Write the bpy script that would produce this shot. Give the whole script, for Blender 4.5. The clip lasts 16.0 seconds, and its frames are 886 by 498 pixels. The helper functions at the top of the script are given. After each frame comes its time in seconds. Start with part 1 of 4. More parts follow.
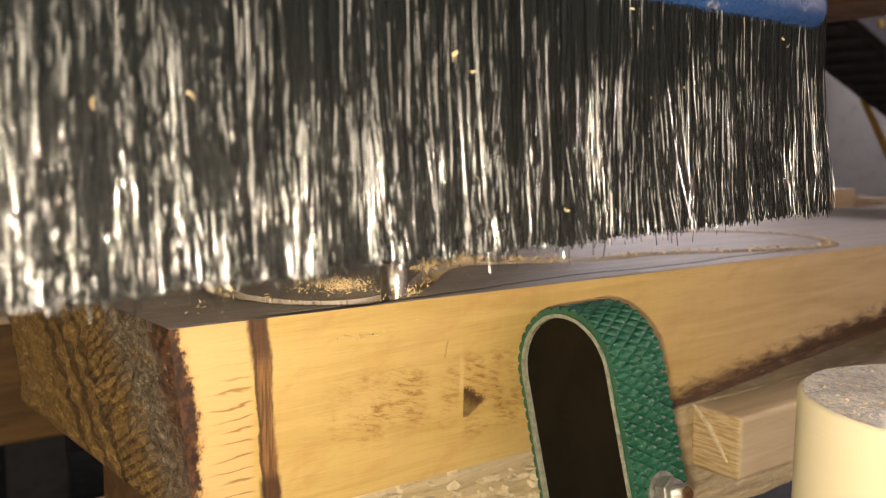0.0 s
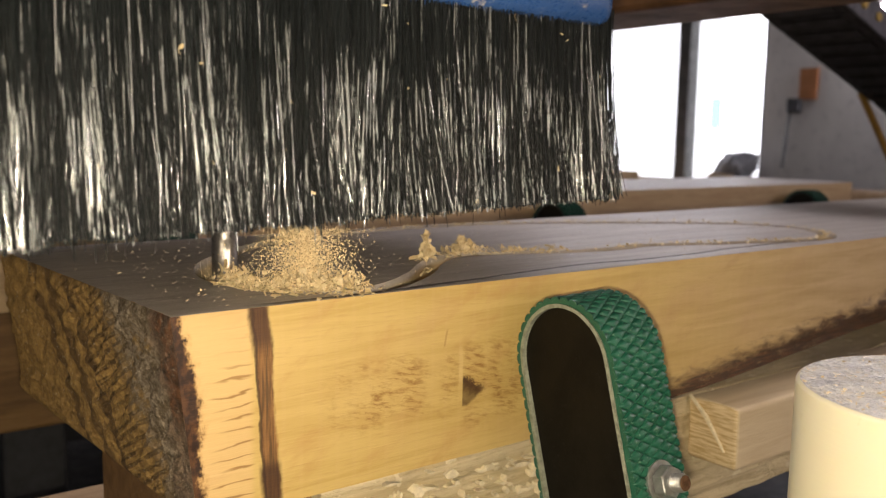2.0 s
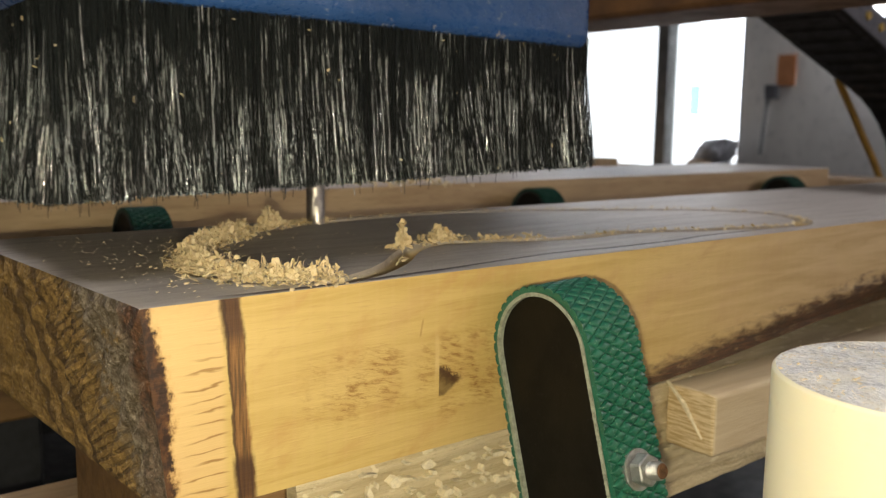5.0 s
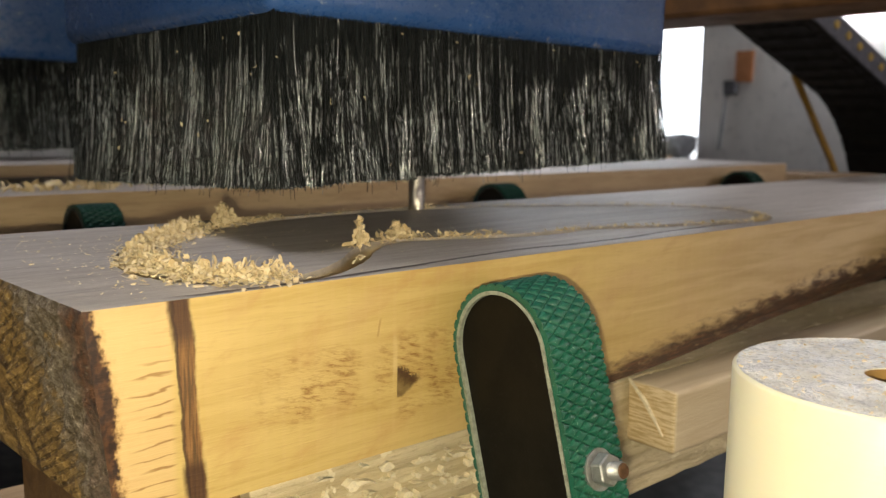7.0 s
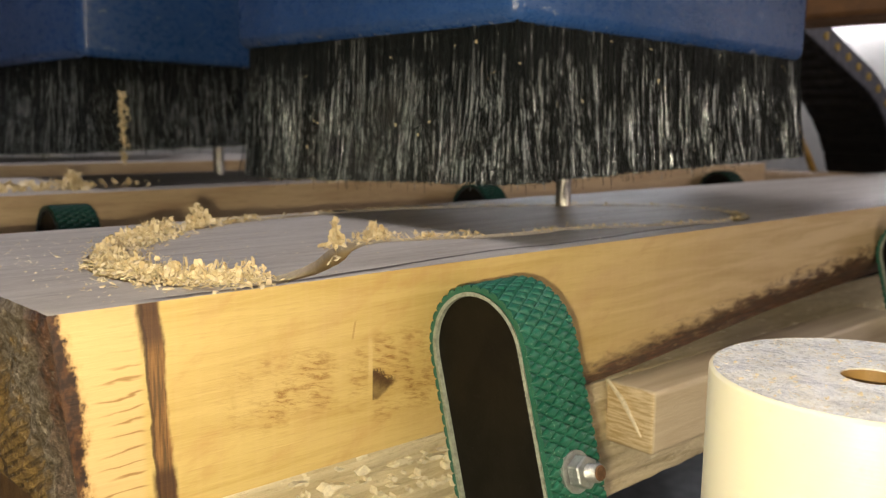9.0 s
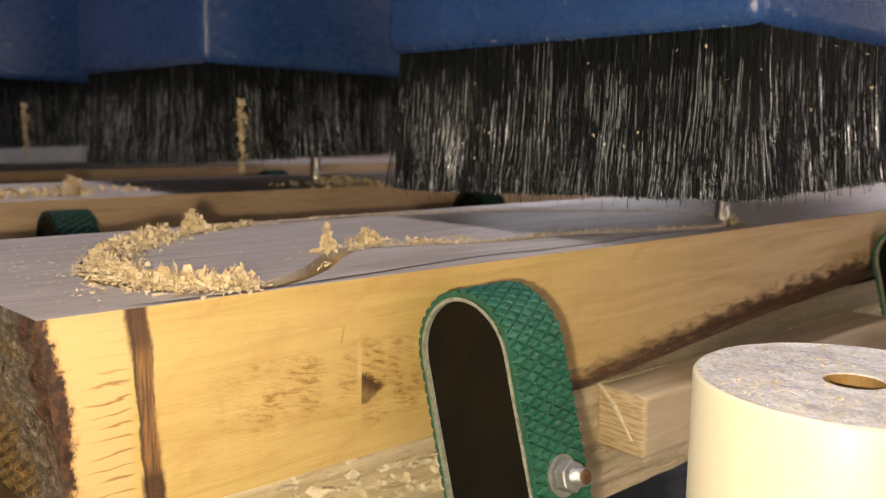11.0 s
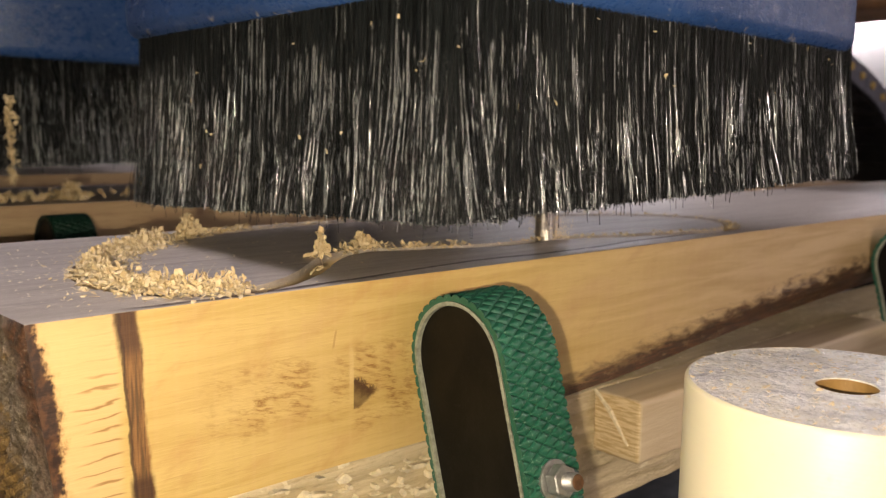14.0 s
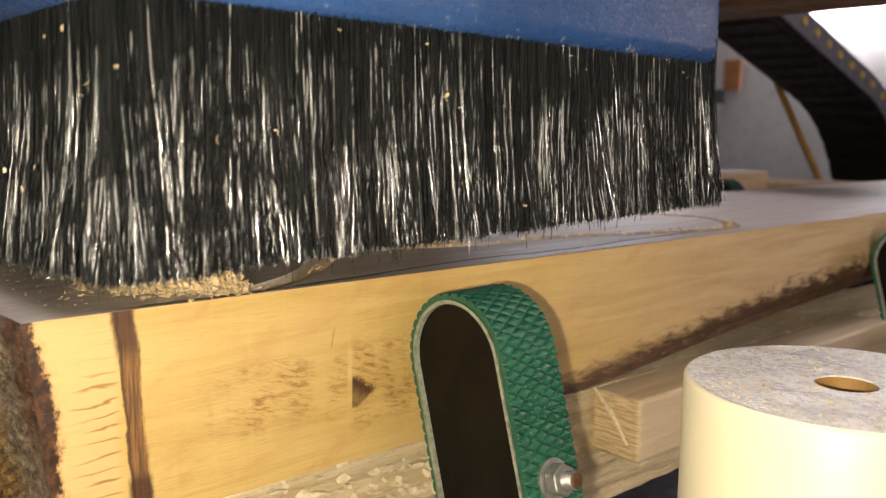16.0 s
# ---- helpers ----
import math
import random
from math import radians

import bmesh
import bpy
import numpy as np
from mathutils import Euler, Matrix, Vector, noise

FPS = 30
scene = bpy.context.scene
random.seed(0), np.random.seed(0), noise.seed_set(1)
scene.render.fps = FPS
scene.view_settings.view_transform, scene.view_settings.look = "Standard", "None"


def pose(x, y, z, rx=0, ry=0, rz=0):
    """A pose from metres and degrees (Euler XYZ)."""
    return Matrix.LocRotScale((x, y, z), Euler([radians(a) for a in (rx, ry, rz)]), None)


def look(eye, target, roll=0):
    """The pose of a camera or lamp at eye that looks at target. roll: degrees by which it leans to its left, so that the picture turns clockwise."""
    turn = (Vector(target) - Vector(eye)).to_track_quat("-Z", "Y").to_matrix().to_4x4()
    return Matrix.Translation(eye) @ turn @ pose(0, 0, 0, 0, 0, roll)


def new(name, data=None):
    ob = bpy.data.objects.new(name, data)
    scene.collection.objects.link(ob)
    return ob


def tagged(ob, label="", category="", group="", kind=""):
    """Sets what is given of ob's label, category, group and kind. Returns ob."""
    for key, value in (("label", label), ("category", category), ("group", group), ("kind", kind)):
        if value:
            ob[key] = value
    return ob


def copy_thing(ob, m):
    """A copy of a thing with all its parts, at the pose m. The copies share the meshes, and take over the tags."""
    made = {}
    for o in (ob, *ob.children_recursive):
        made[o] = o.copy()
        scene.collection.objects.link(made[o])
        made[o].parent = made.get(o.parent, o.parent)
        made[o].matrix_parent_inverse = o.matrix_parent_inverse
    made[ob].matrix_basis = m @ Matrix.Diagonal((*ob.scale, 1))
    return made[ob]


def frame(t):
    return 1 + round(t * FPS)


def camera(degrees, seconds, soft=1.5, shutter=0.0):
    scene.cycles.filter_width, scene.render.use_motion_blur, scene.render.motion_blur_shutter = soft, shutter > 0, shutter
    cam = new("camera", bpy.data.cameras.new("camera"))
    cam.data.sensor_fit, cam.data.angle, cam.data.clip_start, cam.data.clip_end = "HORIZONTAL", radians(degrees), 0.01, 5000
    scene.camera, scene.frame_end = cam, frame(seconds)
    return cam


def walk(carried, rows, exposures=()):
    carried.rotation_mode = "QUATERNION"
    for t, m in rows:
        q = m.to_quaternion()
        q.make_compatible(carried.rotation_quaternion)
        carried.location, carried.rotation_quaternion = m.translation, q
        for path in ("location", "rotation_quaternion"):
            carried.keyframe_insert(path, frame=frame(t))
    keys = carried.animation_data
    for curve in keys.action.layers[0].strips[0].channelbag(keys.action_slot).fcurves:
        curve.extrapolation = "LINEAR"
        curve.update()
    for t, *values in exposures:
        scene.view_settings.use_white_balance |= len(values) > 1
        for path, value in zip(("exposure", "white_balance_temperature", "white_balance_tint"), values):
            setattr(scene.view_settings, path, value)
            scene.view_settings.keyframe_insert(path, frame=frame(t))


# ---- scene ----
cam = camera(53.6, 16.0, soft=1.2, shutter=0.45)
cam.data.dof.use_dof = True
cam.data.dof.focus_distance = 0.375
cam.data.dof.aperture_fstop = 14.0

PATH = [
    (0, (-0.109, -0.312, 0.068), (1.083, 1.277, -0.168), 0.6),
    (0.5, (-0.107, -0.312, 0.068), (1.075, 1.282, -0.181), 0.9),
    (1, (-0.107, -0.31, 0.065), (1.079, 1.279, -0.192), 1.0),
    (1.5, (-0.108, -0.311, 0.066), (1.08, 1.277, -0.19), 0.9),
    (2, (-0.111, -0.312, 0.067), (1.086, 1.27, -0.187), 0.9),
    (2.5, (-0.111, -0.313, 0.067), (1.087, 1.268, -0.189), 0.8),
    (3, (-0.11, -0.313, 0.067), (1.092, 1.264, -0.192), 0.8),
    (3.5, (-0.109, -0.312, 0.067), (1.1, 1.258, -0.201), 0.7),
    (4, (-0.108, -0.311, 0.067), (1.109, 1.251, -0.209), 0.7),
    (6.5, (-0.102, -0.308, 0.067), (1.163, 1.215, -0.217), 0.7),
    (7, (-0.099, -0.305, 0.067), (1.194, 1.193, -0.224), 0.8),
    (7.5, (-0.095, -0.3, 0.066), (1.229, 1.168, -0.238), 1.0),
    (8, (-0.094, -0.3, 0.066), (1.235, 1.163, -0.236), 0.9),
    (8.5, (-0.094, -0.304, 0.066), (1.229, 1.168, -0.222), 0.8),
    (9, (-0.094, -0.304, 0.067), (1.229, 1.168, -0.224), 0.8),
    (11.5, (-0.089, -0.313, 0.068), (1.223, 1.17, -0.211), 0.7),
    (12, (-0.088, -0.313, 0.068), (1.225, 1.17, -0.214), 0.7),
    (12.5, (-0.088, -0.314, 0.068), (1.223, 1.17, -0.212), 0.7),
    (13, (-0.087, -0.315, 0.068), (1.221, 1.172, -0.207), 0.7),
    (13.5, (-0.087, -0.316, 0.068), (1.218, 1.174, -0.204), 0.7),
    (14, (-0.086, -0.315, 0.068), (1.221, 1.174, -0.203), 0.7),
    (14.5, (-0.086, -0.314, 0.068), (1.226, 1.17, -0.207), 0.8),
    (15, (-0.085, -0.314, 0.067), (1.226, 1.17, -0.209), 0.7),
    (15.5, (-0.085, -0.313, 0.067), (1.228, 1.171, -0.206), 0.7),
    (16, (-0.085, -0.315, 0.067), (1.222, 1.174, -0.203), 0.6),
]
EXPOSURES = [(0.0, 0.10, 6950, 23), (1.0, 0.02, 7000, 24), (1.5, 0.08, 6800, 21), (2.2, -0.10, 6700, 18), (3.0, -0.10, 6550, 12), (4.0, -0.08, 6500, 10), (6.5, 0.0, 6500, 10),
             (8.0, 0.15, 6550, 11), (9.0, 0.20, 6550, 12), (11.5, 0.18, 6750, 22), (14.5, 0.20, 6750, 22), (16.0, 0.22, 6650, 20)]
walk(cam, [(t, look(eye, target, roll)) for t, eye, target, roll in PATH], EXPOSURES)

# ---------------------------------------------------------------- light
world = bpy.data.worlds.new("workshop_sky")
scene.world = world
world.use_nodes = True
_sky = world.node_tree.nodes.new("ShaderNodeTexSky")
_sky.sky_type = "NISHITA"
_sky.sun_disc = False
_sky.sun_elevation = radians(38)
_sky.sun_rotation = radians(70)
_bg = world.node_tree.nodes["Background"]
_bg.inputs["Strength"].default_value = 0.12
world.node_tree.links.new(_sky.outputs[0], _bg.inputs["Color"])


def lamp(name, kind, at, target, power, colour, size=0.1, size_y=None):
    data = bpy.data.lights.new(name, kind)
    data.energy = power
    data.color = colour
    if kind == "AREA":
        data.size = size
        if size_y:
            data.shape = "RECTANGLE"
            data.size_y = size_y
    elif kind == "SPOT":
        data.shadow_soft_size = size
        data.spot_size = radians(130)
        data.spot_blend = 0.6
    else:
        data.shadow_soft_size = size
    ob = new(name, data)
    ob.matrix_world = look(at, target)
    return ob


# torch beside the lens, an added warm fill behind it, daylight in the window openings
lamp("torch_light", "POINT", (-0.108, -0.306, 0.053), (0.3, 0.1, 0), 7.2, (1.0, 0.88, 0.62), 0.005)
# unseen fill, added to lift the planks' front sides
lamp("front_fill_light", "AREA", (0.55, -1.30, 0.20), (0.4, 0.0, 0.0), 3.8, (1.0, 0.85, 0.74), 0.5)
lamp("bench_lamp_light", "AREA", (1.95, -0.78, 0.44), (0.5, 0.0, 0.05), 6.2, (1.0, 0.90, 0.90), 0.45)
lamp("window_light", "AREA", (4.85, 3.75, 0.55), (0.4, 0.2, 0.0), 16.0, (0.90, 0.93, 1.0), 1.5, 1.4)
# unseen overhead fill, added to brighten the plank tops
lamp("overhead_fill_light", "AREA", (-0.3, 0.55, 2.4), (0.1, 0.2, 0.0), 35.0, (0.92, 0.91, 1.0), 1.6, 0.3)

# ---------------------------------------------------------------- materials


class Nodes:
    """A short way to wire a Principled material."""

    def __init__(self, name, rough=0.6, metal=0.0, spec=0.5):
        self.mat = bpy.data.materials.new(name)
        self.mat.use_nodes = True
        self.tree = self.mat.node_tree
        self.bsdf = self.tree.nodes["Principled BSDF"]
        self.bsdf.inputs["Roughness"].default_value = rough
        self.bsdf.inputs["Metallic"].default_value = metal
        self.bsdf.inputs["Specular IOR Level"].default_value = spec
        self.coords = self.tree.nodes.new("ShaderNodeTexCoord")
        self.obj = self.coords.outputs["Object"]

    def put(self, socket, value):
        if isinstance(value, bpy.types.NodeSocket):
            self.tree.links.new(value, socket)
        else:
            socket.default_value = value

    def scale(self, x, y, z, vec=None):
        n = self.tree.nodes.new("ShaderNodeMapping")
        n.inputs["Scale"].default_value = (x, y, z)
        self.put(n.inputs["Vector"], vec or self.obj)
        return n.outputs[0]

    def turned(self, x, y, z):
        n = self.tree.nodes.new("ShaderNodeMapping")
        n.inputs["Rotation"].default_value = (radians(x), radians(y), radians(z))
        self.put(n.inputs["Vector"], self.obj)
        return n.outputs[0]

    def noise(self, scale, vec=None, detail=4.0, rough=0.55, distort=0.0):
        n = self.tree.nodes.new("ShaderNodeTexNoise")
        n.inputs["Scale"].default_value = scale
        n.inputs["Detail"].default_value = detail
        n.inputs["Roughness"].default_value = rough
        n.inputs["Distortion"].default_value = distort
        self.put(n.inputs["Vector"], vec or self.obj)
        return n.outputs["Fac"]

    def voronoi(self, scale, vec=None):
        n = self.tree.nodes.new("ShaderNodeTexVoronoi")
        n.inputs["Scale"].default_value = scale
        self.put(n.inputs["Vector"], vec or self.obj)
        return n.outputs["Distance"]

    def wave(self, scale, vec=None, distort=2.0, detail=2.0, axis="X"):
        n = self.tree.nodes.new("ShaderNodeTexWave")
        n.bands_direction = axis
        n.inputs["Scale"].default_value = scale
        n.inputs["Distortion"].default_value = distort
        n.inputs["Detail"].default_value = detail
        self.put(n.inputs["Vector"], vec or self.obj)
        return n.outputs["Fac"]

    def xyz(self, vec=None):
        n = self.tree.nodes.new("ShaderNodeSeparateXYZ")
        self.put(n.inputs[0], vec or self.obj)
        return n.outputs

    def math(self, op, a, b=0.0, clamp=False):
        n = self.tree.nodes.new("ShaderNodeMath")
        n.operation = op
        n.use_clamp = clamp
        self.put(n.inputs[0], a)
        self.put(n.inputs[1], b)
        return n.outputs[0]

    def span(self, value, lo, hi, to0=0.0, to1=1.0):
        """Smooth step of value from lo to hi."""
        n = self.tree.nodes.new("ShaderNodeMapRange")
        n.interpolation_type = "SMOOTHSTEP"
        self.put(n.inputs["Value"], value)
        for key, v in (("From Min", lo), ("From Max", hi), ("To Min", to0), ("To Max", to1)):
            n.inputs[key].default_value = v
        return n.outputs[0]

    def near(self, value, middle, half, soft):
        """1 where value lies within half of the middle."""
        d = self.math("ABSOLUTE", self.math("SUBTRACT", value, middle))
        return self.span(d, half, half + soft, 1.0, 0.0)

    def mix(self, fac, a, b, mode="MIX"):
        n = self.tree.nodes.new("ShaderNodeMix")
        n.data_type = "RGBA"
        n.blend_type = mode
        self.put(n.inputs[0], fac)
        for socket, v in ((n.inputs[6], a), (n.inputs[7], b)):
            self.put(socket, v if isinstance(v, bpy.types.NodeSocket) else (*v, 1.0))
        return n.outputs[2]

    def random(self):
        return self.tree.nodes.new("ShaderNodeObjectInfo").outputs["Random"]

    def island(self):
        return self.tree.nodes.new("ShaderNodeNewGeometry").outputs["Random Per Island"]

    def done(self, colour, rough=None, bump=None, strength=0.3, distance=0.001):
        self.put(self.bsdf.inputs["Base Color"], colour if isinstance(colour, bpy.types.NodeSocket) else (*colour, 1.0))
        if rough is not None:
            self.put(self.bsdf.inputs["Roughness"], rough)
        if bump is not None:
            n = self.tree.nodes.new("ShaderNodeBump")
            n.inputs["Strength"].default_value = strength
            n.inputs["Distance"].default_value = distance
            self.put(n.inputs["Height"], bump)
            self.tree.links.new(n.outputs[0], self.bsdf.inputs["Normal"])
        return self.mat


def mat_plank_side():
    m = Nodes("sawn_plank_side", 0.55)
    x, y, z = m.xyz()
    grain = m.noise(1.0, m.scale(9, 60, 130), 6, 0.6, 0.6)
    fine = m.noise(1.0, m.scale(60, 300, 900), 4, 0.6)
    broad = m.noise(7.0, m.scale(0.6, 1, 1.6), 3, 0.5)
    col = m.mix(m.span(grain, 0.35, 0.68), (0.585, 0.430, 0.150), (0.470, 0.318, 0.090))
    col = m.mix(m.span(broad, 0.4, 0.7), col, (0.64, 0.470, 0.185))
    col = m.mix(m.span(fine, 0.5, 0.8, 0.0, 0.35), col, (0.36, 0.19, 0.07))
    tilt = m.noise(1.0, m.scale(26, 10, 60, m.turned(0, 24, 0)), 5, 0.6, 0.3)
    col = m.mix(m.span(tilt, 0.50, 0.72, 0.0, 0.45), col, (0.45, 0.25, 0.085))
    haze = m.noise(16.0, m.scale(1, 1, 1.6, m.turned(0, 30, 0)), 3, 0.5)
    col = m.mix(m.span(haze, 0.52, 0.70, 0.0, 0.35), col, (0.50, 0.31, 0.14))
    # towards the right, the pinker light there is mixed into the wood colour
    col = m.mix(m.span(x, 0.20, 0.50, 0.0, 0.65), col, m.mix(m.span(grain, 0.35, 0.68), (0.58, 0.435, 0.27), (0.47, 0.335, 0.19)))
    # slanting saw marks
    saw = m.wave(38.0, m.scale(1.0, 0.2, 0.22), 1.5, 2.0)
    col = m.mix(m.span(saw, 0.75, 1.0, 0.0, 0.05), col, (0.70, 0.50, 0.28))
    # spalted stains: a loose patch of short dashes, and a denser one right of a fine crack with a small knot
    streak = m.noise(1.0, m.scale(115, 100, 520, m.turned(0, -12, 0)), 6, 0.68, 0.2)
    crumbs = m.noise(1.0, m.scale(420, 300, 800), 4, 0.7)
    soft = m.noise(60.0, None, 4, 0.6)
    wob = m.math("MULTIPLY", m.math("SUBTRACT", m.noise(300.0, None, 5, 0.75), 0.5), 0.009)
    zone1 = m.math("MULTIPLY", m.near(x, 0.093, 0.014, 0.020), m.near(z, -0.045, 0.007, 0.013))
    zone3 = m.math("MULTIPLY", m.near(x, 0.130, 0.003, 0.006), m.near(z, -0.047, 0.010, 0.010))
    rightof = m.math("MULTIPLY", m.span(x, 0.1350, 0.1415), m.span(x, 0.160, 0.195, 1.0, 0.0))
    zone2 = m.math("MULTIPLY", rightof, m.near(z, -0.049, 0.012, 0.014))
    zone = m.math("MAXIMUM", m.math("MAXIMUM", zone1, m.math("MULTIPLY", zone3, 0.7)), zone2)
    stain = m.math("MULTIPLY", zone, m.math("MULTIPLY", m.math("MULTIPLY", m.span(streak, 0.45, 0.62), m.span(soft, 0.40, 0.58, 0.25, 1.0)), m.span(crumbs, 0.30, 0.55, 0.5, 1.0)))
    col = m.mix(m.math("MULTIPLY", zone, m.span(soft, 0.35, 0.65, 0.0, 0.35)), col, (0.40, 0.245, 0.070))
    col = m.mix(m.math("MULTIPLY", stain, 0.85), col, (0.235, 0.108, 0.018))
    kx, kz = m.math("ADD", x, wob), m.math("ADD", z, wob)
    tall = m.span(kx, 0.138, 0.154, 0.0075, 0.0004)
    off = m.math("ABSOLUTE", m.math("ADD", kz, 0.0515))
    knot = m.math("MULTIPLY", m.span(x, 0.1375, 0.1381), m.span(m.math("SUBTRACT", off, tall), -0.0016, 0.0008, 1.0, 0.0))
    knot = m.math("MULTIPLY", knot, m.span(x, 0.146, 0.156, 1.0, 0.0))
    col = m.mix(m.math("MULTIPLY", knot, m.span(soft, 0.34, 0.56, 0.65, 0.95)), col, (0.055, 0.024, 0.008))
    crack = m.math("MULTIPLY", m.near(m.math("ADD", x, m.math("MULTIPLY", wob, 0.15)), 0.1366, 0.0006, 0.0010), m.near(z, -0.040, 0.006, 0.008))
    col = m.mix(m.math("MULTIPLY", crack, m.span(soft, 0.35, 0.6, 0.0, 0.35)), col, (0.74, 0.58, 0.30))
    nick = m.math("MULTIPLY", m.near(m.math("SUBTRACT", x, m.math("MULTIPLY", z, 0.2)), 0.1325, 0.0003, 0.0005), m.near(z, -0.0245, 0.0028, 0.002))
    col = m.mix(m.math("MULTIPLY", nick, 0.4), col, (0.25, 0.12, 0.03))
    # pale sapwood end with short checks, then a dark pith stripe
    sway = m.math("MULTIPLY", m.math("SUBTRACT", m.noise(1.0, m.scale(30, 30, 130), 3, 0.6), 0.5), 0.0075)
    row = m.math("MULTIPLY", m.math("ADD", m.math("ADD", z, m.math("MULTIPLY", x, -0.05)), sway), 190.0)
    begin = m.math("ADD", x, m.math("MULTIPLY", m.math("SUBTRACT", m.noise(1.0, m.scale(8, 8, 210), 2, 0.5), 0.5), 0.045))
    checks = m.math("MULTIPLY", m.near(m.math("FRACT", row), 0.5, 0.03, 0.08), m.span(begin, 0.014, 0.024))
    pale = m.span(x, 0.030, 0.034, 1.0, 0.0)
    col = m.mix(m.math("MULTIPLY", pale, 0.6), col, (0.69, 0.485, 0.235))
    low_part = m.span(z, -0.030, -0.014, 1.0, 0.15)
    col = m.mix(m.math("MULTIPLY", m.math("MULTIPLY", pale, low_part), m.math("MULTIPLY", checks, 0.80)), col, (0.25, 0.125, 0.03))
    edge = m.noise(90.0, m.scale(1, 1, 0.45), 4, 0.65)
    lean = m.math("ADD", x, m.math("MULTIPLY", z, 0.065))
    wx = m.math("ADD", lean, m.math("MULTIPLY", m.math("SUBTRACT", edge, 0.5), 0.006))
    stripe = m.near(wx, 0.0357, 0.0027, 0.0015)
    fibres = m.noise(1.0, m.scale(900, 200, 40), 4, 0.6)
    col = m.mix(m.math("MULTIPLY", stripe, 0.92), col, m.mix(m.span(fibres, 0.36, 0.62), (0.065, 0.028, 0.012), (0.25, 0.115, 0.040)))
    col = m.mix(m.math("MULTIPLY", m.near(wx, 0.0325, 0.0003, 0.0008), 0.7), col, (0.025, 0.011, 0.006))
    knob = m.math("MULTIPLY", m.near(wx, 0.0352, 0.0034, 0.0022), m.math("MAXIMUM", m.near(z, -0.004, 0.008, 0.010), m.near(z, -0.074, 0.006, 0.006)))
    col = m.mix(m.math("MULTIPLY", knob, 0.75), col, (0.045, 0.020, 0.012))
    # dark rim next to the rough end
    jag = m.noise(170.0, m.scale(1, 1, 0.8), 5, 0.7)
    bow = m.near(z, -0.034, 0.004, 0.026)
    rx = m.math("ADD", m.math("ADD", x, m.math("MULTIPLY", z, 0.11)), m.math("MULTIPLY", m.math("SUBTRACT", jag, 0.5), 0.013))
    rx = m.math("SUBTRACT", rx, m.math("MULTIPLY", bow, 0.0030))
    rim = m.span(rx, 0.0022, 0.0044, 1.0, 0.0)
    halo = m.span(rx, 0.0026, 0.0062, 0.5, 0.0)
    col = m.mix(halo, col, (0.42, 0.20, 0.055))
    col = m.mix(rim, col, m.mix(m.span(jag, 0.42, 0.58), (0.022, 0.010, 0.006), (0.085, 0.036, 0.014)))
    # bark along the waney lower edge
    low = m.math("MAXIMUM", -0.083, m.math("SUBTRACT", m.math("MULTIPLY", x, 0.048), 0.0945))
    over = m.math("SUBTRACT", z, low)
    wide = m.span(x, 0.20, 0.62, 0.0095, 0.027)
    bn = m.noise(1.0, m.scale(55, 60, 190), 5, 0.7, 0.5)
    far = m.span(x, 0.200, 0.235)
    ragged = m.math("SUBTRACT", over, m.math("MULTIPLY", wide, m.math("MULTIPLY", bn, 1.9)))
    burnt = m.noise(1.0, m.scale(70, 60, 260), 7, 0.75)
    bark = m.math("MULTIPLY", far, m.span(ragged, -0.009, 0.005, 1.0, 0.0))
    bark = m.math("MULTIPLY", bark, m.span(burnt, 0.27, 0.45, 0.5, 1.0))
    col = m.mix(m.math("MULTIPLY", bark, 0.95), col, m.mix(m.span(fine, 0.40, 0.70), (0.026, 0.011, 0.006), (0.13, 0.052, 0.020)))
    bump = m.math("ADD", m.math("MULTIPLY", grain, 0.4), m.math("ADD", m.math("MULTIPLY", fine, 0.3), m.math("MULTIPLY", bark, -0.6)))
    return m.done(col, m.span(grain, 0.3, 0.7, 0.48, 0.62), bump, 0.45, 0.0012)


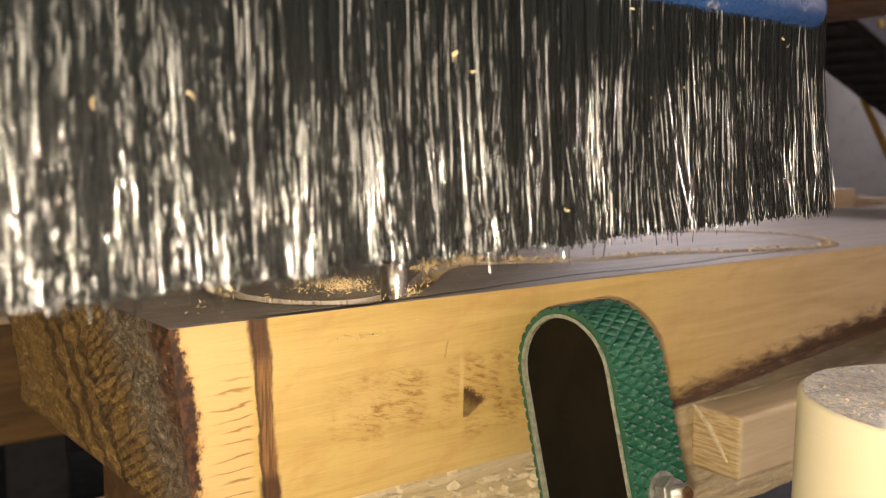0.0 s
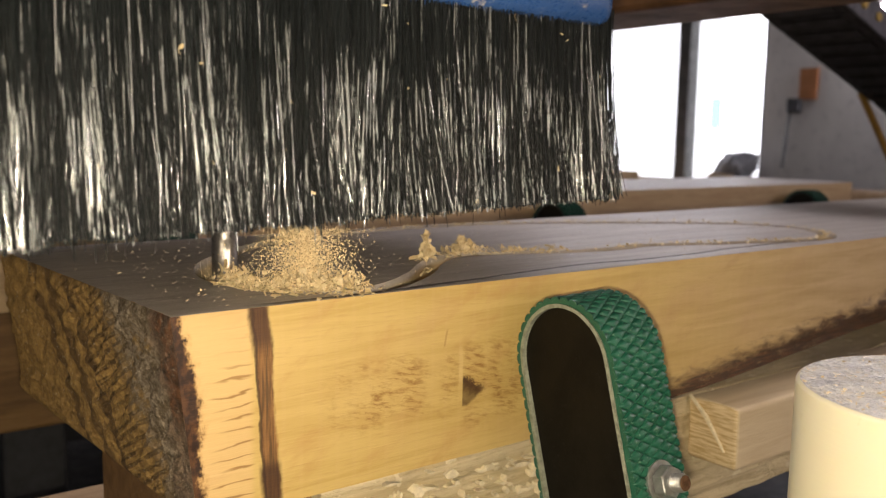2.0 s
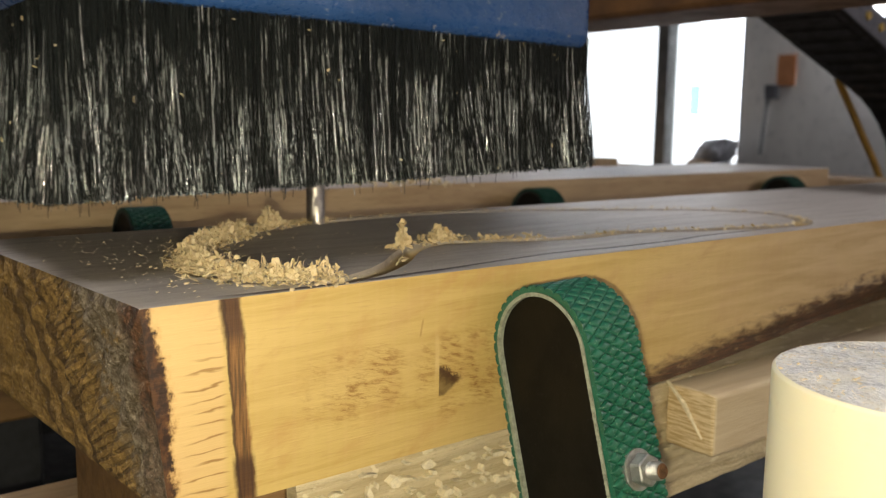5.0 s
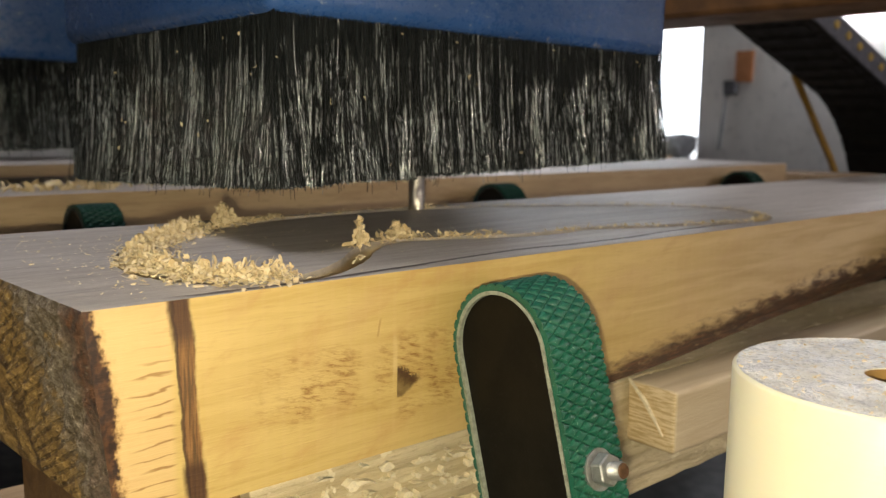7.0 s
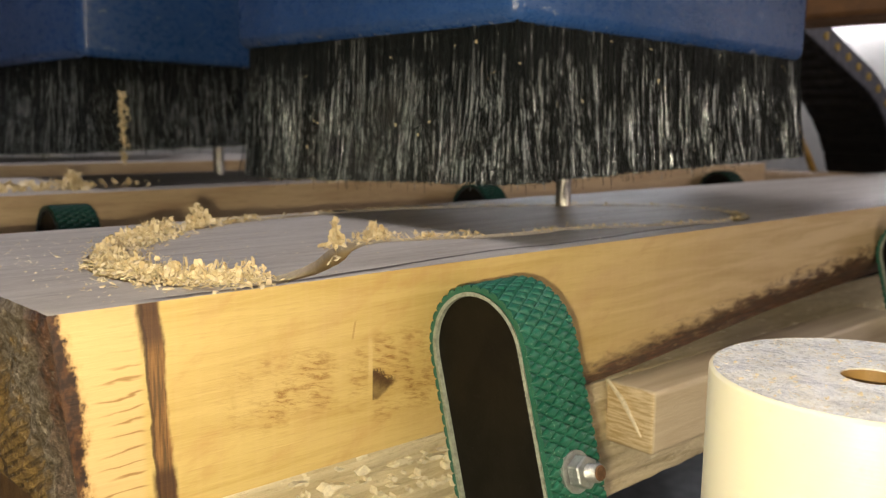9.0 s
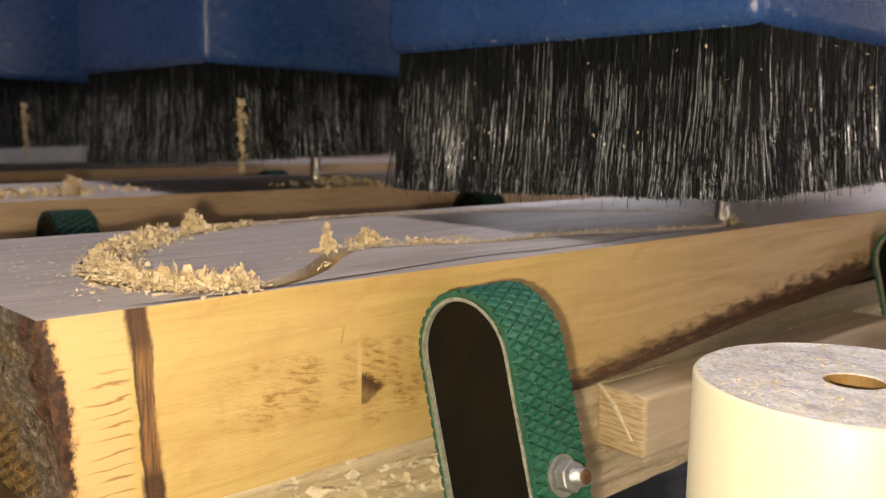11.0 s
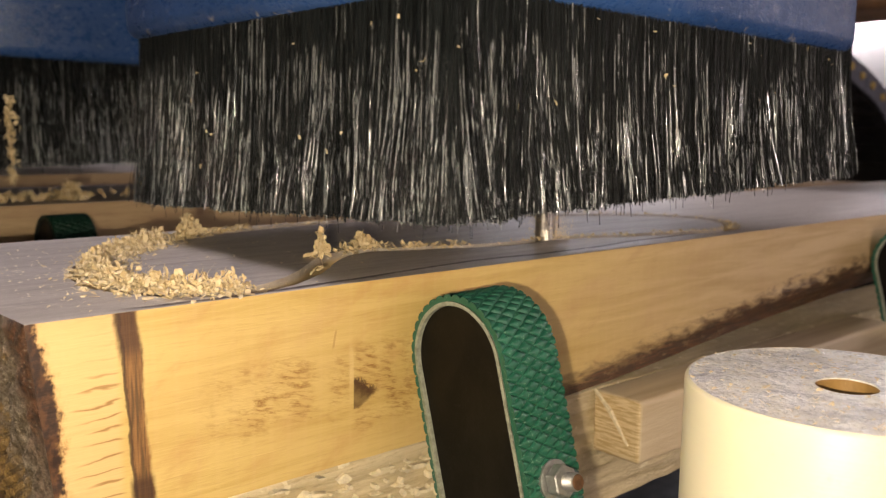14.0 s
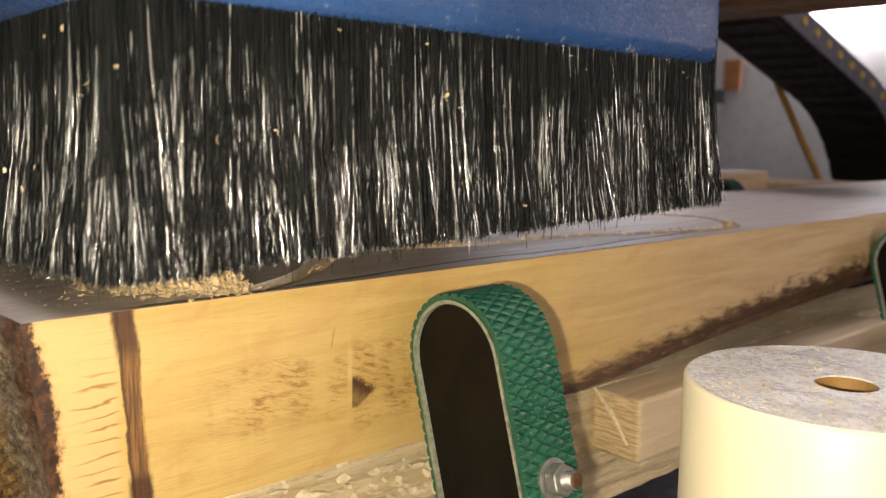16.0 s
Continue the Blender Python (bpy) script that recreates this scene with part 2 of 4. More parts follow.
def mat_plank_top():
    m = Nodes("planed_dusty_plank_top", 0.5, 0.0, 0.32)
    grain = m.noise(1.0, m.scale(8, 120, 120), 6, 0.6, 0.5)
    fine = m.noise(1.0, m.scale(90, 900, 900), 4, 0.6)
    blotch = m.noise(9.0, m.scale(0.5, 1.4, 1), 4, 0.6)
    dust = m.noise(260.0, m.scale(0.6, 1, 1), 3, 0.7)
    col = m.mix(m.span(grain, 0.3, 0.7), (0.49, 0.445, 0.385), (0.365, 0.32, 0.268))
    col = m.mix(m.span(blotch, 0.45, 0.7, 0.0, 0.5), col, (0.54, 0.49, 0.43))
    col = m.mix(m.span(fine, 0.55, 0.8, 0.0, 0.5), col, (0.20, 0.16, 0.13))
    col = m.mix(m.span(dust, 0.63, 0.72, 0.0, 0.7), col, (0.64, 0.57, 0.46))
    fleck = m.noise(1.0, m.scale(95, 620, 620, m.turned(0, 0, -4)), 3, 0.65)
    col = m.mix(m.math("MULTIPLY", m.span(fleck, 0.63, 0.70), m.span(blotch, 0.40, 0.55, 0.2, 0.85)), col, (0.78, 0.74, 0.66))
    dark = m.noise(1.0, m.scale(16, 240, 240), 5, 0.6, 0.4)
    col = m.mix(m.span(dark, 0.56, 0.70, 0.0, 0.45), col, (0.22, 0.195, 0.175))
    x, y, z = m.xyz()
    col = m.mix(m.span(z, -0.006, -0.0015, 1.0, 0.0), col, (0.64, 0.50, 0.27))
    # a long drying crack near the front edge
    bend = m.math("ADD", m.span(x, 0.09, 0.235, 0.0032, 0.0150), m.math("ADD", m.span(x, 0.24, 0.27, 0.0, -0.0028), m.span(x, 0.32, 0.365, 0.0, 0.004)))
    bend = m.math("ADD", bend, m.math("MULTIPLY", m.math("SUBTRACT", m.noise(90.0, None, 3, 0.6), 0.5), 0.0022))
    crack = m.math("MULTIPLY", m.near(m.math("SUBTRACT", y, bend), 0.0, 0.0011, 0.0012), m.math("MULTIPLY", m.span(x, 0.025, 0.05), m.span(x, 0.40, 0.46, 1.0, 0.0)))
    crack = m.math("MULTIPLY", crack, m.span(z, -0.002, -0.001))
    col = m.mix(m.math("MULTIPLY", crack, 0.85), col, (0.045, 0.032, 0.026))
    bump = m.math("ADD", m.math("MULTIPLY", grain, 0.5), m.math("MULTIPLY", fine, 0.4))
    bump = m.math("SUBTRACT", bump, m.math("MULTIPLY", crack, 1.5))
    return m.done(col, m.span(dust, 0.4, 0.7, 0.44, 0.60), bump, 0.45, 0.0012)


def mat_end_grain():
    """Golden split wood with dark slanting ribs; grey lumps of bark and dark resin towards the front edge."""
    m = Nodes("rough_bark_end", 0.7)
    a = m.noise(55.0, m.scale(1, 1, 0.8), 6, 0.7, 0.3)
    b = m.noise(700.0, None, 5, 0.75)
    c = m.noise(240.0, None, 5, 0.75)
    x, y, z = m.xyz()
    warp = m.math("MULTIPLY", m.math("SUBTRACT", m.noise(38.0, None, 4, 0.65), 0.5), 0.022)
    slant = m.math("ADD", m.math("SUBTRACT", y, m.math("MULTIPLY", z, 0.62)), warp)
    col = m.mix(m.span(c, 0.36, 0.64), (0.46, 0.295, 0.095), (0.27, 0.165, 0.055))
    streaks = m.noise(1.0, m.scale(200, 420, 45, m.turned(12, 0, 0)), 5, 0.65)
    col = m.mix(m.span(streaks, 0.48, 0.66, 0.0, 0.55), col, (0.16, 0.095, 0.032))
    # short ribs across the middle band
    ribs = m.math("SINE", m.math("MULTIPLY", m.math("ADD", m.math("ADD", z, m.math("MULTIPLY", y, 0.55)), m.math("MULTIPLY", warp, 0.30)), 1250.0))
    band = m.math("MULTIPLY", m.span(slant, 0.050, 0.072), m.span(slant, 0.112, 0.135, 1.0, 0.0))
    rib = m.math("MULTIPLY", m.math("MULTIPLY", band, m.span(ribs, 0.05, 0.75)), m.span(a, 0.34, 0.50, 0.25, 1.0))
    col = m.mix(m.math("MULTIPLY", m.math("MULTIPLY", rib, m.span(c, 0.36, 0.58, 0.30, 1.0)), 0.75), col, (0.050, 0.027, 0.010))
    # long dark splits
    for at, half in ((0.142, 0.0035), (0.166, 0.0030), (0.118, 0.0022)):
        col = m.mix(m.math("MULTIPLY", m.near(slant, at, half, 0.004), 0.75), col, (0.075, 0.042, 0.018))
    # grey bark lumps
    lumps = m.math("MULTIPLY", m.span(slant, 0.055, 0.085, 1.0, 0.0), m.span(m.noise(36.0, None, 5, 0.7), 0.30, 0.44))
    col = m.mix(m.math("MULTIPLY", lumps, 0.85), col, m.mix(m.span(m.math("ADD", m.math("MULTIPLY", c, 0.7), m.math("MULTIPLY", b, 0.3)), 0.38, 0.64), (0.050, 0.040, 0.030), (0.38, 0.33, 0.26)))
    # resin at the front edge
    resin = m.math("MULTIPLY", m.span(m.math("ADD", y, warp), 0.008, 0.020, 1.0, 0.0), m.span(z, -0.055, -0.030, 0.45, 1.0))
    col = m.mix(m.math("MULTIPLY", resin, 0.9), col, m.mix(m.span(c, 0.40, 0.60), (0.030, 0.014, 0.008), (0.16, 0.062, 0.018)))
    col = m.mix(m.span(b, 0.61, 0.68, 0.0, 0.7), col, (0.74, 0.66, 0.50))
    col = m.mix(m.span(a, 0.58, 0.74, 0.0, 0.3), col, (0.07, 0.040, 0.018))
    m.put(m.bsdf.inputs["Specular IOR Level"], m.span(resin, 0.0, 1.0, 0.4, 0.8))
    high = m.math("ADD", m.math("ADD", m.math("MULTIPLY", a, 0.35), m.math("MULTIPLY", c, m.span(slant, 0.06, 0.13, 1.1, 0.45))), m.math("SUBTRACT", m.math("MULTIPLY", b, 0.5), m.math("MULTIPLY", rib, 0.35)))
    return m.done(col, m.span(resin, 0.0, 1.0, 0.75, 0.28), high, 1.0, 0.004)


def mat_timber(name, light, dark, rough=0.6):
    m = Nodes(name, rough)
    grain = m.noise(1.0, m.scale(7, 80, 80), 6, 0.65, 0.7)
    fine = m.noise(1.0, m.scale(60, 500, 500), 4, 0.6)
    blotch = m.noise(6.0, None, 3, 0.6)
    col = m.mix(m.span(grain, 0.3, 0.7), light, dark)
    col = m.mix(m.span(fine, 0.5, 0.8, 0.0, 0.5), col, tuple(c * 0.45 for c in dark))
    col = m.mix(m.span(blotch, 0.5, 0.75, 0.0, 0.4), col, tuple(c * 0.6 for c in light))
    return m.done(col, None, m.math("ADD", grain, fine), 0.5, 0.0015)


def mat_block():
    """A pale batten whose small end shows tight growth rings."""
    m = Nodes("batten_wood", 0.6)
    grain = m.noise(1.0, m.scale(8, 120, 120), 5, 0.6, 0.5)
    rings = m.noise(1.0, m.scale(60, 60, 700), 4, 0.6, 0.5)
    x = m.xyz()[0]
    face = m.mix(m.span(grain, 0.3, 0.7), (0.66, 0.56, 0.38), (0.54, 0.43, 0.27))
    endc = m.mix(m.span(rings, 0.40, 0.60), (0.74, 0.60, 0.37), (0.50, 0.36, 0.17))
    col = m.mix(m.span(x, 0.0005, 0.0015, 1.0, 0.0), face, endc)
    return m.done(col, None, m.math("ADD", grain, rings), 0.4, 0.001)


def mat_rough_board():
    m = Nodes("rough_sawn_board", 0.75)
    lines = m.noise(1.0, m.scale(14, 60, 260), 6, 0.7, 0.4)
    fine = m.noise(420.0, m.scale(0.4, 1, 1), 4, 0.7)
    col = m.mix(m.span(lines, 0.3, 0.7), (0.74, 0.64, 0.42), (0.54, 0.44, 0.25))
    col = m.mix(m.span(fine, 0.52, 0.8, 0.0, 0.5), col, (0.26, 0.19, 0.09))
    torn = m.noise(120.0, m.scale(0.7, 1, 1), 3, 0.5)
    col = m.mix(m.span(torn, 0.62, 0.66, 0.0, 0.9), col, (0.82, 0.74, 0.53))
    return m.done(col, None, m.math("ADD", lines, m.math("MULTIPLY", fine, 0.6)), 1.0, 0.003)


def mat_blue(name="blue_enamel"):
    m = Nodes(name, 0.34, 0.0, 0.5)
    big = m.noise(9.0, None, 3, 0.6)
    peel = m.noise(520.0, None, 3, 0.6)
    dust = m.noise(150.0, m.scale(1, 1, 1.4), 5, 0.75)
    z = m.xyz()[2]
    col = m.mix(m.span(big, 0.35, 0.7), (0.022, 0.070, 0.215), (0.030, 0.090, 0.27))
    col = m.mix(m.span(dust, 0.60, 0.72, 0.0, 0.55), col, (0.34, 0.38, 0.45))
    lip = m.math("MULTIPLY", m.span(z, 0.119, 0.123, 1.0, 0.0), m.span(m.noise(75.0, None, 4, 0.7), 0.60, 0.68))
    col = m.mix(m.math("MULTIPLY", lip, 0.8), col, (0.55, 0.50, 0.42))
    return m.done(col, m.span(dust, 0.4, 0.7, 0.25, 0.5), m.math("ADD", m.math("MULTIPLY", peel, 0.5), dust), 0.35, 0.0012)


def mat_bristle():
    """Black strands, dull for the most part; bunches carry painted glints, fewer higher up."""
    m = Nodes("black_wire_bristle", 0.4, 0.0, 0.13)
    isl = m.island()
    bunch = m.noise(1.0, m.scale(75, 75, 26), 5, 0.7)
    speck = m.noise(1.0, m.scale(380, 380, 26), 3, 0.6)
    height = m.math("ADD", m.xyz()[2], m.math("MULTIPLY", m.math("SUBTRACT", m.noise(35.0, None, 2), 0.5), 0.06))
    # glints put into colour and metal, thinned out towards the hood
    glint = m.math("ADD", m.math("MULTIPLY", bunch, 0.88), m.math("MULTIPLY", isl, 0.60))
    glint = m.math("SUBTRACT", glint, m.span(height, 0.070, 0.116, 0.0, 0.11))
    bright = m.math("MULTIPLY", m.span(glint, 0.89, 0.99), m.span(speck, 0.42, 0.56))
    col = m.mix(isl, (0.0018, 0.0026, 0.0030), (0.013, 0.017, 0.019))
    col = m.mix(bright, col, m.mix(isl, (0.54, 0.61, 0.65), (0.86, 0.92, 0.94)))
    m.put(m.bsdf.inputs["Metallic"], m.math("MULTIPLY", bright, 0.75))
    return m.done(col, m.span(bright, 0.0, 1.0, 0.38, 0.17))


def mat_belt(name="green_rubber_belt", share=1.0):
    """Green rubber; share: tone of the green, lowered to put shade into the colour."""
    m = Nodes(name, 0.5, 0.0, 0.5 * share)
    wear = m.noise(120.0, None, 4, 0.65)
    fine = m.noise(900.0, None, 3, 0.6)
    col = m.mix(m.span(wear, 0.35, 0.7), tuple(c * share for c in (0.005, 0.066, 0.040)), tuple(c * share for c in (0.008, 0.090, 0.055)))
    col = m.mix(m.span(fine, 0.58, 0.74, 0.0, 0.55 * share), col, (0.22, 0.34, 0.26))
    return m.done(col, m.span(wear, 0.3, 0.7, 0.36, 0.54), fine, 0.2, 0.0005)


def mat_plain(name, colour, rough=0.5, metal=0.0, vary=0.35, scale=60.0, bump=0.2, spec=0.5):
    m = Nodes(name, rough, metal, spec)
    a = m.noise(scale, None, 4, 0.65)
    b = m.noise(scale * 9, None, 3, 0.6)
    col = m.mix(m.span(a, 0.35, 0.7), colour, tuple(c * (1 - vary) for c in colour))
    col = m.mix(m.span(b, 0.6, 0.8, 0.0, vary), col, tuple(min(1.0, c * 1.5 + 0.02) for c in colour))
    return m.done(col, m.span(a, 0.3, 0.7, max(0.05, rough - 0.08), min(1.0, rough + 0.1)), b, bump, 0.0006)


def mat_glow(name, colour, strength):
    m = Nodes(name, 0.9)
    m.bsdf.inputs["Emission Color"].default_value = (*colour, 1.0)
    m.bsdf.inputs["Emission Strength"].default_value = strength
    return m.done((0.05, 0.05, 0.05))


def mat_nylon():
    m = Nodes("cream_cast_nylon", 0.42, 0.0, 0.45)
    big = m.noise(22.0, None, 3, 0.5)
    lathe = m.noise(1.0, m.scale(6, 6, 900), 3, 0.5)
    dirt = m.noise(70.0, None, 5, 0.7)
    col = m.mix(big, (0.81, 0.77, 0.57), (0.76, 0.71, 0.49))
    col = m.mix(m.span(dirt, 0.60, 0.75, 0.0, 0.35), col, (0.52, 0.42, 0.20))
    m.bsdf.inputs["Subsurface Weight"].default_value = 0.15
    m.bsdf.inputs["Subsurface Radius"].default_value = (0.01, 0.008, 0.004)
    return m.done(col, None, lathe, 0.12, 0.0005)


def mat_nylon_top():
    m = Nodes("dusty_sawn_nylon_face", 0.35, 0.0, 0.5)
    dirt = m.noise(95.0, None, 5, 0.75)
    pits = m.noise(330.0, None, 4, 0.7)
    col = m.mix(m.span(dirt, 0.38, 0.60), (0.86, 0.85, 0.80), (0.68, 0.65, 0.56))
    col = m.mix(m.span(pits, 0.56, 0.68, 0.0, 0.7), col, (0.62, 0.48, 0.22))
    # glare on the face, partly painted as whitish patches
    sheen = m.span(m.noise(34.0, m.scale(1, 1.8, 1), 4, 0.65), 0.46, 0.60)
    col = m.mix(m.math("MULTIPLY", sheen, 0.8), col, (0.86, 0.86, 0.84))
    rough = m.math("SUBTRACT", m.span(pits, 0.35, 0.65, 0.24, 0.42), m.math("MULTIPLY", sheen, 0.14))
    return m.done(col, rough, m.math("ADD", dirt, pits), 0.6, 0.0016)


def mat_chip():
    m = Nodes("fresh_wood_shaving", 0.6)
    isl = m.island()
    n = m.noise(500.0, None, 3, 0.6)
    col = m.mix(isl, (0.72, 0.60, 0.36), (0.54, 0.41, 0.215))
    col = m.mix(m.span(n, 0.45, 0.7, 0.0, 0.5), col, (0.80, 0.70, 0.48))
    return m.done(col, None, n, 0.4, 0.0006)


def mat_dust():
    """Fine pale sawdust."""
    m = Nodes("airborne_sawdust", 0.9, 0.0, 0.2)
    isl = m.island()
    return m.done(m.mix(isl, (0.92, 0.78, 0.50), (0.84, 0.66, 0.38)))


def mat_wall():
    m = Nodes("stained_grey_plaster", 0.85)
    a = m.noise(1.3, m.scale(1, 1, 0.5), 5, 0.6)
    b = m.noise(14.0, None, 5, 0.65)
    col = m.mix(m.span(a, 0.35, 0.7), (0.70, 0.67, 0.63), (0.55, 0.525, 0.50))
    col = m.mix(m.span(b, 0.5, 0.75, 0.0, 0.5), col, (0.34, 0.33, 0.32))
    return m.done(col, None, b, 0.4, 0.01)


SIDE, TOP, END = mat_plank_side(), mat_plank_top(), mat_end_grain()
BOARD, BLOCK = mat_rough_board(), mat_block()
BROWN_TIMBER = mat_timber("brown_softwood_timber", (0.26, 0.15, 0.055), (0.15, 0.08, 0.03))
BACK_SIDE = mat_timber("pinkish_sawn_plank_side", (0.58, 0.43, 0.245), (0.45, 0.31, 0.17))
PALE_TIMBER = mat_timber("pale_softwood_timber", (0.46, 0.33, 0.19), (0.33, 0.22, 0.12))
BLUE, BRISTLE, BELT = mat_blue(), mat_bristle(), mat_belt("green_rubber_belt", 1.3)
# darker copies for the back rows, with the shade there in their colour
SHADED_BELT = mat_belt("shaded_green_belt", 0.4)
SHADED_CANVAS = mat_plain("shaded_belt_canvas", (0.03, 0.036, 0.03), 0.85, 0.0, 0.4, 300.0, 0.6)
FLAKE = mat_plain("pale_torn_wood", (0.80, 0.71, 0.50), 0.7, 0.0, 0.25, 300.0, 0.4)
CANVAS = mat_plain("grey_belt_canvas", (0.34, 0.37, 0.29), 0.85, 0.0, 0.4, 300.0, 0.6)
CORE = mat_plain("dark_phenolic_core", (0.0075, 0.0068, 0.0052), 0.5, 0.0, 0.3, 40.0, 0.15, 0.15)
STEEL = mat_plain("zinc_plated_steel", (0.52, 0.53, 0.52), 0.42, 0.85, 0.35, 160.0, 0.5)
RUSTY = mat_plain("rusty_bolt_end", (0.24, 0.13, 0.07), 0.6, 0.7, 0.5, 300.0, 0.6)
CARBIDE = mat_plain("bright_cutter_steel", (0.40, 0.385, 0.36), 0.34, 1.0, 0.3, 200.0, 0.15)
RUST = mat_plain("rust_brown_painted_steel", (0.18, 0.085, 0.027), 0.55, 0.0, 0.5, 18.0, 0.5)
CHAIN = mat_plain("black_plastic_chain", (0.016, 0.015, 0.016), 0.5, 0.0, 0.3, 40.0, 0.2)
GREY_PLATE = mat_plain("grey_chain_side", (0.13, 0.135, 0.16), 0.5, 0.2, 0.3, 50.0, 0.2)
BRASS = mat_plain("yellow_pin", (0.55, 0.38, 0.10), 0.5, 0.2, 0.3, 80.0, 0.2)
ORANGE_HOSE = mat_plain("ochre_air_hose", (0.50, 0.29, 0.065), 0.45, 0.0, 0.3, 60.0, 0.1)
FRAME_STEEL = mat_plain("dark_grey_machine_steel", (0.075, 0.08, 0.09), 0.45, 0.4, 0.4, 20.0, 0.3)
MOTOR = mat_plain("dark_spindle_metal", (0.10, 0.10, 0.11), 0.4, 0.6, 0.3, 40.0, 0.2)
NYLON, NYLON_TOP, CHIP, WALL = mat_nylon(), mat_nylon_top(), mat_chip(), mat_wall()
CONCRETE = mat_plain("dusty_concrete", (0.17, 0.16, 0.15), 0.85, 0.0, 0.4, 3.0, 0.5)
CEILING = mat_plain("dark_sheet_roof", (0.10, 0.10, 0.105), 0.7, 0.0, 0.3, 2.0, 0.3)
WINFRAME = mat_plain("grey_window_frame", (0.22, 0.22, 0.22), 0.5, 0.1, 0.3, 15.0, 0.2)
ORANGE_PAPER = mat_plain("faded_orange_notice", (0.50, 0.20, 0.07), 0.7, 0.0, 0.25, 12.0, 0.2)
GREY_RAG = mat_plain("grey_cotton_rag", (0.34, 0.34, 0.36), 0.8, 0.0, 0.3, 20.0, 0.4)
DARK_CLUTTER = mat_plain("dark_workshop_clutter", (0.10, 0.10, 0.11), 0.7, 0.0, 0.5, 9.0, 0.4)
GREEN_CLUTTER = mat_plain("green_plastic", (0.04, 0.38, 0.16), 0.5, 0.0, 0.2, 9.0, 0.1)
def mat_glass():
    m = Nodes("window_glass", 0.02)
    m.bsdf.inputs["Transmission Weight"].default_value = 1.0
    m.bsdf.inputs["IOR"].default_value = 1.45
    return m.done((0.95, 0.97, 0.97))


GLASS = mat_glass()
# frame colour lightened to carry the haze of daylight on one mullion
PALE_FRAME = mat_plain("hazed_window_frame", (0.72, 0.72, 0.74), 0.5, 0.0, 0.2, 15.0, 0.2)


def mat_tint():
    """Light blue see-through film."""
    m = Nodes("light_blue_film", 0.0)
    m.bsdf.inputs["Transmission Weight"].default_value = 1.0
    m.bsdf.inputs["IOR"].default_value = 1.02
    return m.done((0.20, 0.42, 0.70))


TINT = mat_tint()
DAYLIGHT = mat_glow("hazy_daylight", (0.93, 0.96, 1.0), 2.3)
DUST = mat_dust()
TUBE_GLOW = mat_glow("tube_lamp_glow", (0.93, 0.95, 1.0), 42.0)

# ---------------------------------------------------------------- mesh helpers


def part(name, bm, material, parent=None, label="", smooth=None):
    data = bpy.data.meshes.new(name)
    bm.to_mesh(data)
    bm.free()
    for one in material if isinstance(material, (list, tuple)) else [material]:
        data.materials.append(one)
    if smooth is not None:
        data.polygons.foreach_set("use_smooth", [True] * len(data.polygons))
        if smooth < 180:
            data.set_sharp_from_angle(angle=radians(smooth))
    ob = new(name, data)
    if parent is not None:
        ob.parent = parent
    if label:
        tagged(ob, label)
    return ob


def raw(name, verts, faces, material, parent=None, label="", smooth=None, slots=None):
    data = bpy.data.meshes.new(name)
    data.from_pydata(verts, [], faces)
    for one in material if isinstance(material, (list, tuple)) else [material]:
        data.materials.append(one)
    if slots is not None:
        data.polygons.foreach_set("material_index", slots)
    if smooth is not None:
        data.polygons.foreach_set("use_smooth", [True] * len(data.polygons))
        if smooth < 180:
            data.set_sharp_from_angle(angle=radians(smooth))
    data.update()
    ob = new(name, data)
    if parent is not None:
        ob.parent = parent
    if label:
        tagged(ob, label)
    return ob


def box(bm, lo, hi, bevel=0.0, segments=2):
    made = bmesh.ops.create_cube(bm, size=1.0)["verts"]
    for v in made:
        v.co = Vector([(lo[i] + hi[i]) / 2 + v.co[i] * (hi[i] - lo[i]) for i in range(3)])
    if bevel:
        edges = list({e for v in made for e in v.link_edges})
        bmesh.ops.bevel(bm, geom=edges, offset=bevel, segments=segments, affect="EDGES", profile=0.5)


def tube(bm, a, b, r0, r1=None, sides=24, caps=True):
    a, b = Vector(a), Vector(b)
    turn = (b - a).to_track_quat("Z", "Y").to_matrix().to_4x4()
    bmesh.ops.create_cone(bm, cap_ends=caps, segments=sides, radius1=r0, radius2=r0 if r1 is None else r1,
                          depth=(b - a).length, matrix=Matrix.Translation((a + b) / 2) @ turn)


def roughen(bm, amount, scale, seed=0.0):
    for v in bm.verts:
        v.co += noise.noise_vector(v.co * scale + Vector((seed, seed * 2, 0))) * amount


def empty(name, label, category, group=""):
    return tagged(new(name), label, category, group)

# ---------------------------------------------------------------- the room


